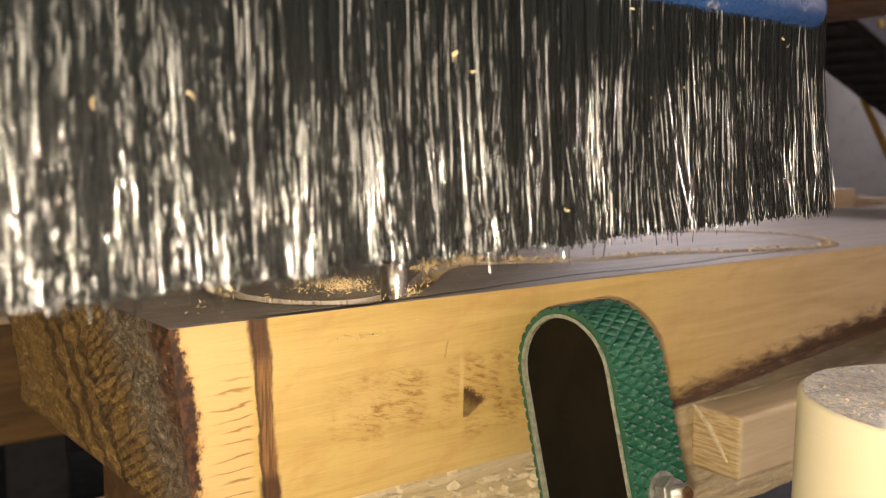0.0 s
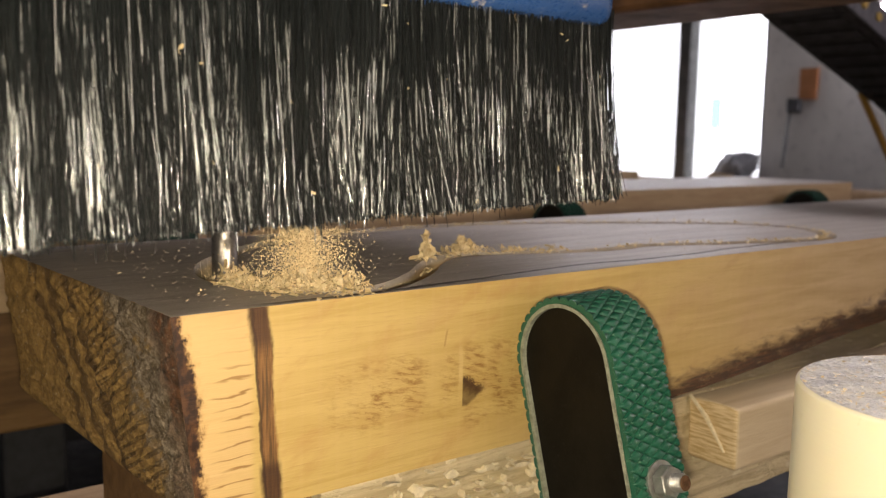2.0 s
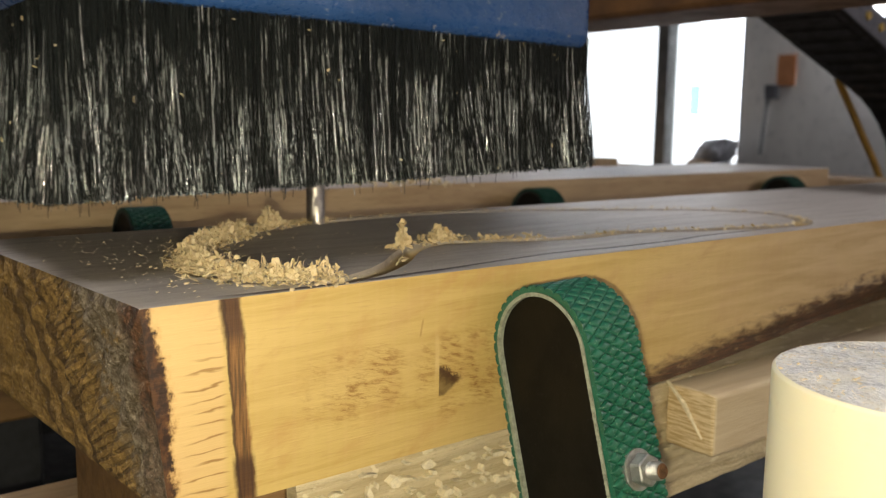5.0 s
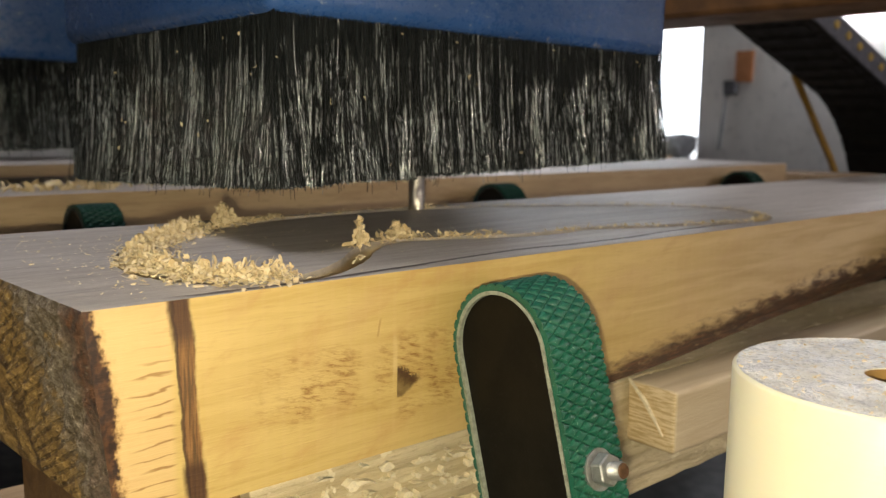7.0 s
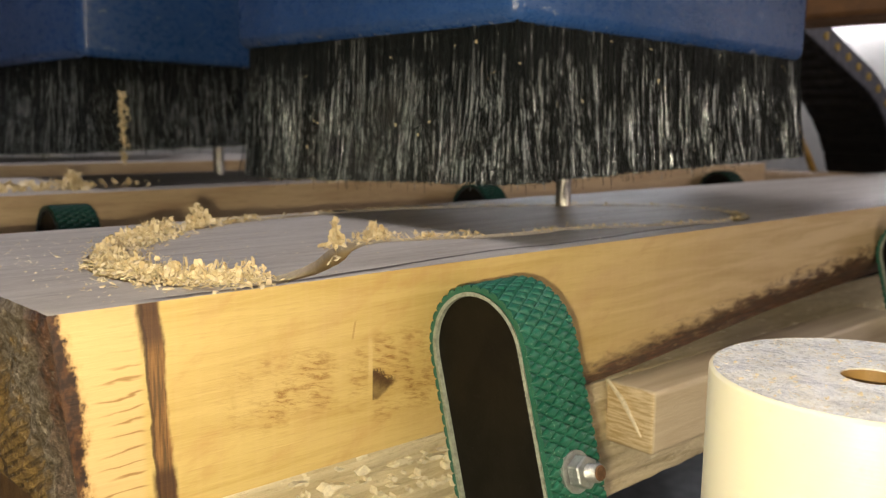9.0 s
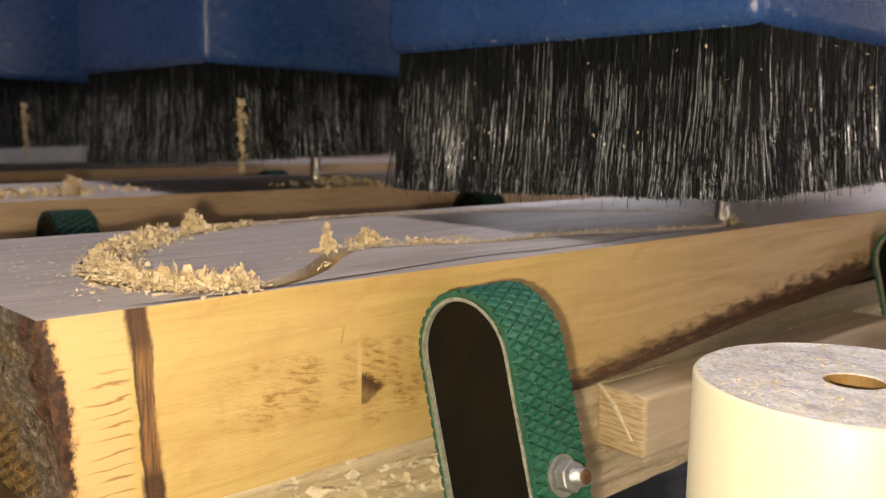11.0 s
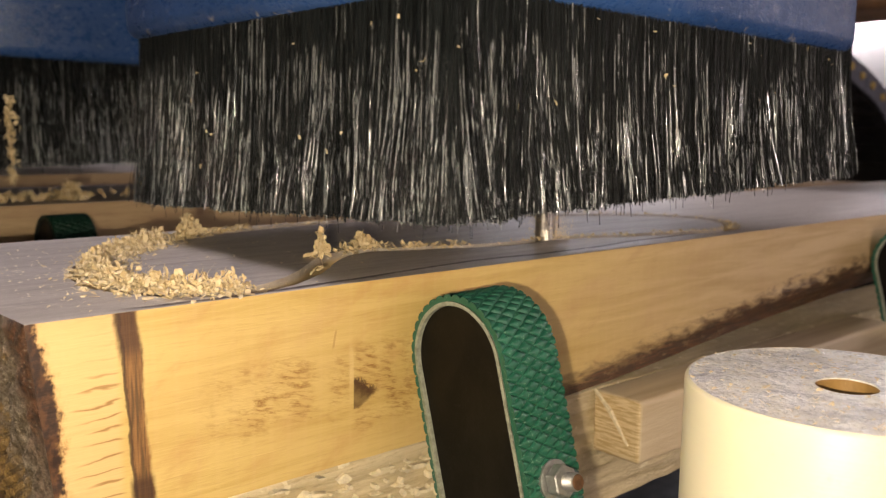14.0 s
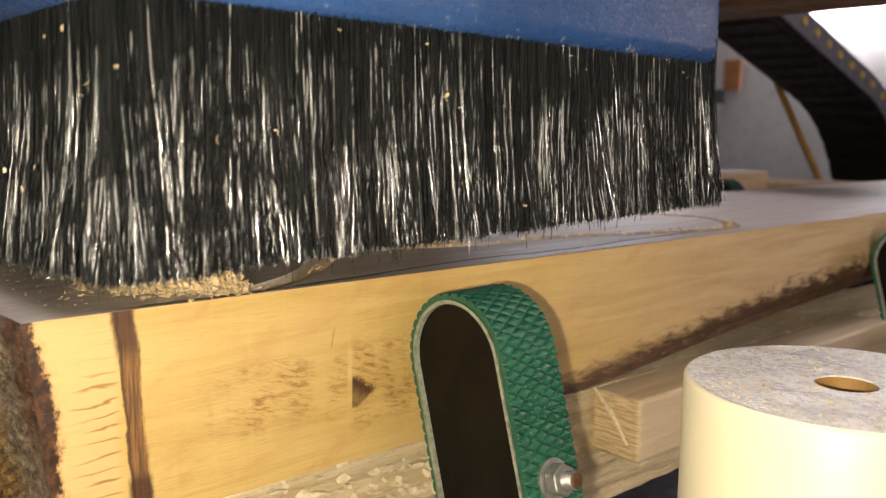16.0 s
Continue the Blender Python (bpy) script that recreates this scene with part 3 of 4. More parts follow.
def room():
    x0, x1, y0, y1, z0, z1 = -3.5, 5.0, -4.0, 7.0, -0.9, 2.9

    def slab(name, lo, hi, material):
        bm = bmesh.new()
        box(bm, lo, hi)
        return tagged(part(name, bm, material), kind="structure")

    slab("floor", (x0 - .2, y0 - .2, z0 - .1), (x1 + .2, y1 + .2, z0), CONCRETE)
    slab("ceiling", (x0 - .2, y0 - .2, z1), (x1 + .2, y1 + .2, z1 + .1), CEILING)
    slab("wall_west", (x0 - .2, y0, z0), (x0, y1, z1), WALL)
    slab("wall_south", (x0 - .2, y0 - .2, z0), (x1 + .2, y0, z1), WALL)
    slab("wall_north", (x0 - .2, y1, z0), (x1 + .2, y1 + .2, z1), WALL)
    # the east wall has one wide window opening
    wy0, wy1, wz0, wz1 = 3.03, 5.45, -0.25, 1.60
    bm = bmesh.new()
    box(bm, (x1, y0, z0), (x1 + .2, wy0, z1))
    box(bm, (x1, wy1, z0), (x1 + .2, y1, z1))
    box(bm, (x1, wy0, z0), (x1 + .2, wy1, wz0))
    box(bm, (x1, wy0, wz1), (x1 + .2, wy1, z1))
    tagged(part("wall_east", bm, WALL), kind="structure")
    win = tagged(new("window_1"), "wide grey framed window washed out by daylight", "window", kind="structure")
    bm = bmesh.new()
    box(bm, (x1 + .04, wy0, wz0), (x1 + .12, wy0 + .04, wz1), 0.004)
    box(bm, (x1 + .04, wy1 - .04, wz0), (x1 + .12, wy1, wz1), 0.004)
    box(bm, (x1 + .04, wy0, wz0), (x1 + .12, wy1, wz0 + .04), 0.004)
    box(bm, (x1 + .04, wy0, wz1 - .05), (x1 + .12, wy1, wz1), 0.004)
    part("window_frame", bm, WINFRAME, win)
    bm = bmesh.new()
    box(bm, (x1 + .02, 3.645, wz0), (x1 + .13, 3.745, wz1), 0.006)
    part("mullion", bm, WINFRAME, win)
    bm = bmesh.new()
    box(bm, (x1 + .05, 4.56, wz0), (x1 + .11, 4.60, wz1), 0.006)
    part("mullion", bm, PALE_FRAME, win, "mullion paled for the daylight haze")
    for a, b in ((wy0 + .04, 3.645), (3.745, 4.56), (4.60, wy1 - .04)):
        bm = bmesh.new()
        box(bm, (x1 + .076, a, wz0 + .04), (x1 + .082, b, wz1 - .05))
        pane = part("pane", bm, GLASS, win)
        pane.visible_shadow = False
        if a < 3.2:
            bm = bmesh.new()
            box(bm, (x1 + .070, 3.40, 0.15), (x1 + .0755, 3.49, 0.36), 0.0)
            part("sticker", bm, TINT, pane, "light blue tag on the pane")
    bm = bmesh.new()
    box(bm, (x1 + 0.9, wy0 - 1.6, wz0 - 1.0), (x1 + 0.92, wy1 + 2.2, wz1 + 1.2))
    tagged(part("backdrop", bm, DAYLIGHT), kind="structure")


room()


def wall_things():
    bm = bmesh.new()
    box(bm, (4.985, 2.66, 0.33), (4.998, 2.78, 0.52), 0.002)
    roughen(bm, 0.004, 9)
    tagged(part("wall_notice", bm, ORANGE_PAPER), "faded orange paper notice on the grey wall", "notice")
    socket = empty("wall_socket", "small dark socket box with a cable on the wall", "socket box")
    bm = bmesh.new()
    box(bm, (4.95, 2.76, 0.25), (4.998, 2.84, 0.34), 0.008)
    part("cover", bm, DARK_CLUTTER, socket)
    bm = bmesh.new()
    tube(bm, (4.98, 2.83, 0.25), (4.98, 2.86, -0.1), 0.012, sides=8)
    part("cable", bm, WINFRAME, socket)
    # things seen outside or on the sill of the window
    bm = bmesh.new()
    bmesh.ops.create_uvsphere(bm, u_segments=16, v_segments=10, radius=1.0)
    for v in bm.verts:
        v.co = Vector((4.9 + v.co.x * 0.07, 3.16 + v.co.y * 0.15, -0.11 + v.co.z * 0.12))
    roughen(bm, 0.11, 11)
    tagged(part("rag", bm, GREY_RAG, smooth=50), "grey crumpled rag before the window", "cloth")
    bm = bmesh.new()
    box(bm, (4.75, 4.47, 0.03), (4.85, 4.62, 0.17), 0.02)
    tagged(part("plastic_bin", bm, GREEN_CLUTTER), "small green plastic bin near the window", "bin")
    bm = bmesh.new()
    box(bm, (4.75, 4.33, 0.03), (4.85, 4.46, 0.15), 0.02)
    tagged(part("plastic_bin", bm, mat_plain("violet_blue_plastic", (0.16, 0.17, 0.55), 0.5)), "small violet-blue plastic bin near the window", "bin")
    bench = empty("workbench", "long low timber workbench under the window", "workbench")
    bm = bmesh.new()
    box(bm, (4.2, 3.2, -0.30), (4.9, 5.2, -0.24), 0.006)
    part("bench_top", bm, PALE_TIMBER, bench)
    for y in (3.3, 5.1):
        for x in (4.27, 4.83):
            bm = bmesh.new()
            box(bm, (x - .04, y - .04, -0.9), (x + .04, y + .04, -0.3), 0.004)
            part("leg", bm, BROWN_TIMBER, bench)
    for y, z in ((3.16, -.24), (4.545, -.24), (4.395, -.24)):
        bm = bmesh.new()
        box(bm, (4.72, y - .07, z), (4.9, y + .07, z + (.27 if y > 4 else .10)), 0.008)
        tagged(part("cardboard_box", bm, PALE_TIMBER), "plain brown cardboard box on the bench", "box")
    tl = empty("tube_lamp", "bright white tube lamp on the far wall", "lamp")
    bm = bmesh.new()
    box(bm, (4.93, 1.50, 0.84), (4.995, 2.28, 0.91), 0.006)
    part("lamp_body", bm, WINFRAME, tl)
    bm = bmesh.new()
    tube(bm, (4.915, 1.53, 0.81), (4.915, 2.25, 0.81), 0.04, sides=12)
    part("tube", bm, TUBE_GLOW, tl, "glowing white tube", 60)


wall_things()

# ---------------------------------------------------------------- planks


def smoother(u):
    u = max(0.0, min(1.0, u))
    return u * u * (3 - 2 * u)


# the closed line that the cutter follows, in the first plank's plane
TRACK = [(0.110, 0.0155), (0.087, 0.010), (0.063, 0.024), (0.052, 0.052), (0.054, 0.081), (0.065, 0.109), (0.083, 0.135), (0.106, 0.159),
         (0.131, 0.180), (0.178, 0.201), (0.232, 0.212), (0.288, 0.215), (0.320, 0.212), (0.353, 0.2035), (0.385, 0.191), (0.417, 0.175), (0.450, 0.157),
         (0.487, 0.134), (0.518, 0.105), (0.528, 0.071), (0.510, 0.038), (0.478, 0.018), (0.440, 0.0205), (0.405, 0.031), (0.380, 0.0375), (0.356, 0.0475),
         (0.326, 0.0555), (0.300, 0.053), (0.268, 0.058), (0.233, 0.070), (0.202, 0.080), (0.172, 0.066), (0.140, 0.036)]


def dense(points, step=0.0015):
    """A closed Catmull-Rom line through the points, at even steps."""
    out, n = [], len(points)
    for i in range(n):
        p0, p1, p2, p3 = (Vector((*points[(i + k - 1) % n], 0)) for k in range(4))
        count = max(2, int((p2 - p1).length / step))
        for k in range(count):
            u = k / count
            q = 0.5 * ((2 * p1) + (p2 - p0) * u + (2 * p0 - 5 * p1 + 4 * p2 - p3) * u * u + (3 * p1 - p0 - 3 * p2 + p3) * u ** 3)
            out.append((q.x, q.y))
    return np.array(out)


GROOVE = dense(TRACK)
BIT_R = 0.0062


def low_edge(x):
    return max(-0.083, -0.0945 + 0.048 * x)


def plank(name, x0, x1, y0, width, label, groove, flank):
    """A thick slab with a planed top, sawn sides, a rough left end and a waney lower front edge."""
    step = 0.0009 if groove else 0.012
    fine_to = 0.57 if groove else x0
    xs = list(np.arange(x0, fine_to, step)) + list(np.arange(max(fine_to, x0), x1, 0.012)) + [x1]
    ys = list(np.linspace(0, width, int(width / step) + 1))
    nx, ny = len(xs), len(ys)
    gx, gy = np.meshgrid(np.array(xs), np.array(ys), indexing="ij")
    dist = np.full(gx.shape, 9.0)
    near_x, near_y = gx.copy(), gy.copy()
    if groove:
        pts = GROOVE
        for i in range(nx):
            if xs[i] > 0.6:
                continue
            d = (gx[i][:, None] - pts[None, :, 0]) ** 2 + (gy[i][:, None] - pts[None, :, 1]) ** 2
            dist[i] = np.sqrt(d.min(axis=1))
            near_x[i], near_y[i] = pts[d.argmin(axis=1), 0], pts[d.argmin(axis=1), 1]
    gz = np.where(dist < BIT_R - 0.5 * step, -0.016, 0.0)
    if groove:
        # draw the points beside the line onto the rim and onto the foot of the wall
        for ring, lo, hi in ((BIT_R, -0.5, 0.6), (BIT_R - 0.0002, -1.6, -0.5)):
            band = (dist > BIT_R + lo * step) & (dist <= BIT_R + hi * step) & (gy > 0.0) & (gy < width)
            pull = np.where(band, ring / np.maximum(dist, 1e-6), 1.0)
            gx, gy = near_x + (gx - near_x) * pull, near_y + (gy - near_y) * pull
    edge = np.minimum(gy, width - gy)
    gz = gz - 0.0003 * np.clip(1 - edge / 0.0015, 0, 1)

    def skew(x, y, z):
        if not groove:
            return x
        return x + max(0.0, 1 - (x - x0) / 0.5) * (-0.065 * y - 0.11 * z)

    verts, faces, slots = [], [], []

    def sheet(rows, slot):
        """rows: a grid of points; adds it as quads."""
        base, w = len(verts), len(rows[0])
        for r in rows:
            verts.extend(r)
        for i in range(len(rows) - 1):
            for j in range(w - 1):
                a = base + i * w + j
                faces.append((a, a + 1, a + w + 1, a + w))
                slots.append(slot)

    sheet([[(skew(gx[i, j], gy[i, j], gz[i, j]), y0 + gy[i, j], gz[i, j] + 0.00025 * noise.noise((gx[i, j] * 20, gy[i, j] * 160, 0)))
            for j in range(ny)][::-1] for i in range(nx)], 0)
    # front and back, a little uneven
    fx = list(np.arange(x0, x1, 0.008)) + [x1]

    def side(y, sign):
        rows = []
        for x in fx:
            col = []
            low = low_edge(x) if groove else -0.083
            for k in range(15):
                u = k / 14
                z = -0.0003 + (low + 0.0003) * u
                wave = 0.0005 * noise.noise((x * 30, y * 3, z * 60))
                wane = 0.010 * smoother((u - 0.72) / 0.28) * smoother((x - 0.3) / 0.25) if groove and sign < 0 else 0.0
                col.append((skew(x, 0 if sign < 0 else width, z), y + (wave + wane if k else 0.0), z))
            rows.append(col if sign < 0 else col[::-1])
        sheet(rows, 1)

    side(y0, -1)
    side(y0 + width, 1)
    rows = []
    for x in (x0, x0 + 0.3, x0 + 0.6, x1):
        rows.append([(skew(x, q, -0.083), y0 + q, (low_edge(x) if groove else -0.083)) for q in (0.010 if groove else 0.0, width)])
    sheet(rows, 1)
    # rough left end and plain right end
    m, n = 130, 50
    rows = []
    for i in range(m + 1):
        q = width * i / m
        col = []
        for k in range(n + 1):
            z = -0.0831 * k / n
            rim = min(1.0, min(i, m - i, k, n - k) / 2)
            bump = (0.0022 * noise.fractal((q * 110, z * 110, 3.3), 0.7, 2.0, 5) + 0.0007 * math.sin(q * 330 + z * 240 + 3 * noise.noise((q * 30, z * 30, 0)))) * rim - 0.001 * rim
            col.append((skew(x0, q, z) + bump, y0 + q, z))
        rows.append(col[::-1])
    sheet(rows, 2)
    sheet([[(x1, y0 + width, low_edge(x1) if groove else -0.083), (x1, y0 + width, -0.0009)], [(x1, y0, low_edge(x1) if groove else -0.083), (x1, y0, -0.0009)]], 1)
    ob = raw(name, verts, faces, [TOP, flank, END], None, "", None, slots)
    tagged(ob, label, "plank", "planks under the cutters")
    return ob


PITCH = 0.475
plank("wooden_plank", 0.0, 1.37, 0.0, 0.228, "thick sawn plank with a cut groove and a rough bark end", True, SIDE)
plank("wooden_plank", -0.14, 1.37, PITCH, 0.225, "thick pale plank clamped behind the first one", False, BACK_SIDE)
plank("wooden_plank", -0.10, 1.37, 2 * PITCH, 0.225, "thick pale plank in the last row of clamps", False, BACK_SIDE)


def shavings(name, count, place, size, label, seed, parent=None, material=None):
    """Loose curled flakes: place(rnd) gives a point and how far up it may stand."""
    rnd = random.Random(seed)
    verts, faces = [], []
    for _ in range(count):
        (x, y, z), up = place(rnd)
        floor_z = z - 0.0015 if z < -0.006 else -0.008
        ln, wd = size * rnd.uniform(0.3, 1.4) ** 1.2, size * rnd.uniform(0.20, 0.80)
        curl = rnd.uniform(-2.4, 2.4)
        if rnd.random() < 0.18:
            ln, wd, curl = ln * 1.5, wd * 0.28, curl * 1.4
        turn = Euler((rnd.uniform(-1.2, 1.2) * (0.4 + up), rnd.uniform(-1.4, 1.4) * (0.3 + up), rnd.uniform(0, 6.28))).to_matrix()
        base = len(verts)
        k = 4
        for i in range(k + 1):
            u = i / k - 0.5
            a = curl * u
            px = math.sin(a) / curl * ln if abs(curl) > 0.05 else u * ln
            pz = (1 - math.cos(a)) / curl * ln if abs(curl) > 0.05 else 0.0
            w = wd * (1 - 0.5 * abs(u) * 2 * rnd.uniform(0.3, 1.0))
            for s in (-1, 1):
                q = turn @ Vector((px, s * w / 2, pz))
                verts.append((x + q.x, y + q.y, max(z + q.z, floor_z)))
        for i in range(k):
            a = base + 2 * i
            faces.append((a, a + 1, a + 3, a + 2))
    ob = raw(name, verts, faces, material or CHIP, parent)
    if material is None:
        mod = ob.modifiers.new("thickness", "SOLIDIFY")
        mod.thickness = 0.00012
    tagged(ob, label, "" if parent else "wood shavings", kind="stuff")
    return ob


def along(lo, hi, spread, height, power=1.0):
    """Points near the groove between two shares of its length."""
    n = len(GROOVE)

    def place(rnd):
        u = rnd.uniform(lo, hi)
        g = GROOVE[int(u * n) % n]
        w = rnd.gauss(0, spread)
        a = rnd.uniform(0, 6.28)
        h = height * rnd.random() ** power * math.exp(-(w / (spread * 1.3)) ** 2)
        return (g[0] + w * math.cos(a), g[1] + abs(w) * math.sin(a), 0.0006 + h), min(1.0, h / 0.006)
    return place


def share(x, y):
    """The share of the groove's length at which it passes nearest to a point."""
    return int(np.argmin((GROOVE[:, 0] - x) ** 2 + (GROOVE[:, 1] - y) ** 2)) / len(GROOVE)


def tuft(x, y, spread, height):
    def place(rnd):
        r, a = abs(rnd.gauss(0, spread)), rnd.uniform(0, 6.28)
        h = height * rnd.random() * math.exp(-(r / spread) ** 2 * 0.5)
        return (x + r * math.cos(a), y + r * math.sin(a), 0.001 + h), 1.0
    return place


# the heap round the bend, stretch by stretch as the cutter throws it up: where it begins and ends, and when
STRETCHES = [((0.087, 0.011), (0.062, 0.026), 0.9), ((0.062, 0.026), (0.0535, 0.070), 1.5),
             ((0.0535, 0.070), (0.064, 0.107), 2.3), ((0.064, 0.107), (0.096, 0.149), 3.0), ((0.096, 0.149), (0.128, 0.178), 3.6)]
heaps = []
for k, (start, stop, when) in enumerate(STRETCHES):
    lo, hi = share(*start), share(*stop)
    size = (hi - lo) * len(GROOVE) * 0.0015
    heaps.append((shavings("shavings_pile", int(8200 * size), along(lo, hi, 0.0076, 0.009), 0.0036, "pale curled shavings heaped round the groove's bend", 11 + 40 * k), when))
    heaps.append((shavings("shavings_pile", int(12500 * size), along(lo, hi, 0.0066, 0.006), 0.0026, "pale crumbly shavings heaped in the groove's bend", 10 + 40 * k), when))
shavings("shavings_pile", 160, along(share(0.13, 0.18), share(0.20, 0.207), 0.004, 0.003), 0.0045, "thin line of shavings beside the groove", 12)
shavings("shavings_pile", 150, tuft(0.150, 0.192, 0.0050, 0.014), 0.0048, "small upright tuft of pale shavings", 13)
shavings("shavings_pile", 80, tuft(0.168, 0.072, 0.0026, 0.015), 0.0044, "small upright tuft of pale shavings", 14)
shavings("shavings_pile", 150, tuft(0.204, 0.086, 0.0060, 0.008), 0.0040, "low tuft of fibrous shavings at the groove", 15)
shavings("shavings_pile", 120, along(share(0.26, 0.064), share(0.19, 0.068), 0.0036, 0.0035), 0.0042, "line of fine shavings along the groove", 16)
shavings("shavings_pile", 170, along(share(0.14, 0.034), share(0.082, 0.012), 0.0030, 0.002), 0.0034, "fine shavings in the groove", 23)
shavings("shavings_pile", 110, along(share(0.52, 0.04), share(0.31, 0.052), 0.0026, 0.0016), 0.0028, "thin line of shavings beside the groove", 17)
shavings("shavings_pile", 90, along(share(0.24, 0.21), share(0.52, 0.10), 0.0026, 0.0016), 0.0028, "thin line of shavings beside the groove", 18)


def scattered(rnd):
    x = rnd.uniform(0.0, 0.55) if rnd.random() < 0.5 else 0.012 + abs(rnd.gauss(0, 0.06))
    return (x, rnd.uniform(0.004, 0.22), 0.0008), 0.1


shavings("scattered_chips", 450, scattered, 0.0010, "fine wood chips scattered over the plank", 19)


def on_second(rnd):
    return (0.16 + rnd.gauss(0, 0.05), PITCH + 0.03 + abs(rnd.gauss(0, 0.01)), 0.001 + 0.006 * rnd.random()), 0.6


shavings("shavings_pile", 160, on_second, 0.008, "shavings left on the second plank", 20)
shavings("shavings_pile", 120, tuft(0.185, PITCH + 0.030, 0.006, 0.016), 0.008, "small upright tuft on the second plank", 21)
shavings("shavings_pile", 200, tuft(0.47, PITCH + 0.02, 0.03, 0.009), 0.006, "shavings left on the second plank", 22)

# ---------------------------------------------------------------- timber and steel below


def beams():
    bm = bmesh.new()
    box(bm, (0.066, 0.0055, -0.158), (1.36, 0.06, -0.0845), 0.0)
    bmesh.ops.subdivide_edges(bm, edges=[e for e in bm.edges if abs(e.verts[0].co.x - e.verts[1].co.x) > 1], cuts=180, use_grid_fill=True)
    bmesh.ops.subdivide_edges(bm, edges=[e for e in bm.edges if abs(e.verts[0].co.z - e.verts[1].co.z) > 0.05], cuts=11, use_grid_fill=True)
    for v in bm.verts:
        if v.co.y < 0.02:
            v.co.y += 0.0035 * noise.noise(Vector((v.co.x * 40, 0, v.co.z * 160)))
    ob = part("support_board", bm, BOARD)
    tagged(ob, "rough sawn support board with torn chips under the plank", "board")
    # flat torn flakes that stand a little off the sawn face
    rnd = random.Random(66)
    verts, faces = [], []
    for _ in range(95):
        cx, cz = rnd.uniform(0.072, 0.205), rnd.uniform(-0.128, -0.0875)
        w, h, lift = 0.0008 + 0.0046 * rnd.random() ** 2, 0.0006 + 0.0030 * rnd.random() ** 2, rnd.uniform(0.0003, 0.0012)
        y, k, base = 0.0022, rnd.randint(4, 5), len(verts)
        for depth in (0.006, -lift * 0.5):
            for i in range(k):
                a = 6.283 * i / k + rnd.uniform(-0.3, 0.3)
                q = rnd.uniform(0.5, 1.25)
                verts.append((cx + w * q * math.cos(a), y + depth - (lift * 0.5 * math.cos(a) if depth < 0 else 0.0), min(cz + h * q * math.sin(a), -0.0853)))
        faces.append(tuple(range(base + k, base + 2 * k)))
        for i in range(k):
            j = (i + 1) % k
            faces.append((base + i, base + j, base + k + j, base + k + i))
    flakes = raw("torn_surface", verts, faces, FLAKE, ob, "pale torn flakes on the sawn face")
    tagged(flakes, kind="stuff")
    bm = bmesh.new()
    box(bm, (0.030, 0.012, -0.175), (0.0655, 0.205, -0.0845), 0.002)
    tagged(part("support_block", bm, BROWN_TIMBER), "brown timber block under the plank's end", "block")
    batten = empty("batten", "small pale batten with ringed end on the board", "batten")
    batten.location = (0.3165, -0.0285, -0.1222)
    bm = bmesh.new()
    box(bm, (0.0, 0.0, 0.0), (0.34, 0.0345, 0.0378), 0.0028, 3)
    part("body", bm, BLOCK, batten)
    bm = bmesh.new()
    tube(bm, (-0.0006, 0.0330, 0.0385), (-0.0022, 0.0200, 0.0285), 0.0009, 0.0016, 6)
    tube(bm, (-0.0022, 0.0200, 0.0285), (-0.0008, 0.0075, 0.0100), 0.0016, 0.0007, 6)
    part("splinter", bm, FLAKE, batten, "pale splinter torn from the end")
    for y in (PITCH, 2 * PITCH):
        bm = bmesh.new()
        box(bm, (-0.6, y + 0.01, -0.19), (1.36, y + 0.10, -0.0845), 0.003)
        tagged(part("support_board", bm, BROWN_TIMBER), "brown timber rail under the back plank", "board")
    bm = bmesh.new()
    box(bm, (-0.7, 0.21, -0.20), (0.6, 0.27, -0.165), 0.003)
    tagged(part("support_board", bm, PALE_TIMBER), "pale timber rail below the first plank", "board")
    table = empty("machine_table", "dark steel table frame of the routing machine", "machine table")
    for x, y in ((0.075, 0.60), (1.28, 0.62), (0.35, -0.02), (1.28, -0.02), (0.02, 1.10), (1.28, 1.10)):
        post = bmesh.new()
        box(post, (x - .03, y, -0.9), (x + .03, y + .05, -0.1905), 0.004)
        part("leg", post, FRAME_STEEL, table)
    # made-up black sheet that hides the floor and stands in for shade
    bm = bmesh.new()
    box(bm, (-1.2, -0.5, -0.50), (2.2, 2.0, -0.47), 0.004)
    part("shade_sheet", bm, CHAIN, table, "black sheet added to keep the space below dark")
    for y in (0.02, 0.62, 1.10):
        bm = bmesh.new()
        box(bm, (-0.7, y, -0.42), (1.5, y + .06, -0.36), 0.004)
        part("rail", bm, FRAME_STEEL, table)
    for y in (0.0, PITCH, 2 * PITCH):
        bm = bmesh.new()
        box(bm, (0.10, y - 0.11, -0.262), (1.4, y - 0.012, -0.215), 0.003)
        part("clamp_bar", bm, FRAME_STEEL, table)
    bm = bmesh.new()
    box(bm, (1.44, -0.8, -0.10), (1.56, 2.0, -0.02), 0.004)
    tagged(part("end_rail", bm, PALE_TIMBER), "dusty timber rail across the table's end", "rail")


beams()

# ---------------------------------------------------------------- clamps


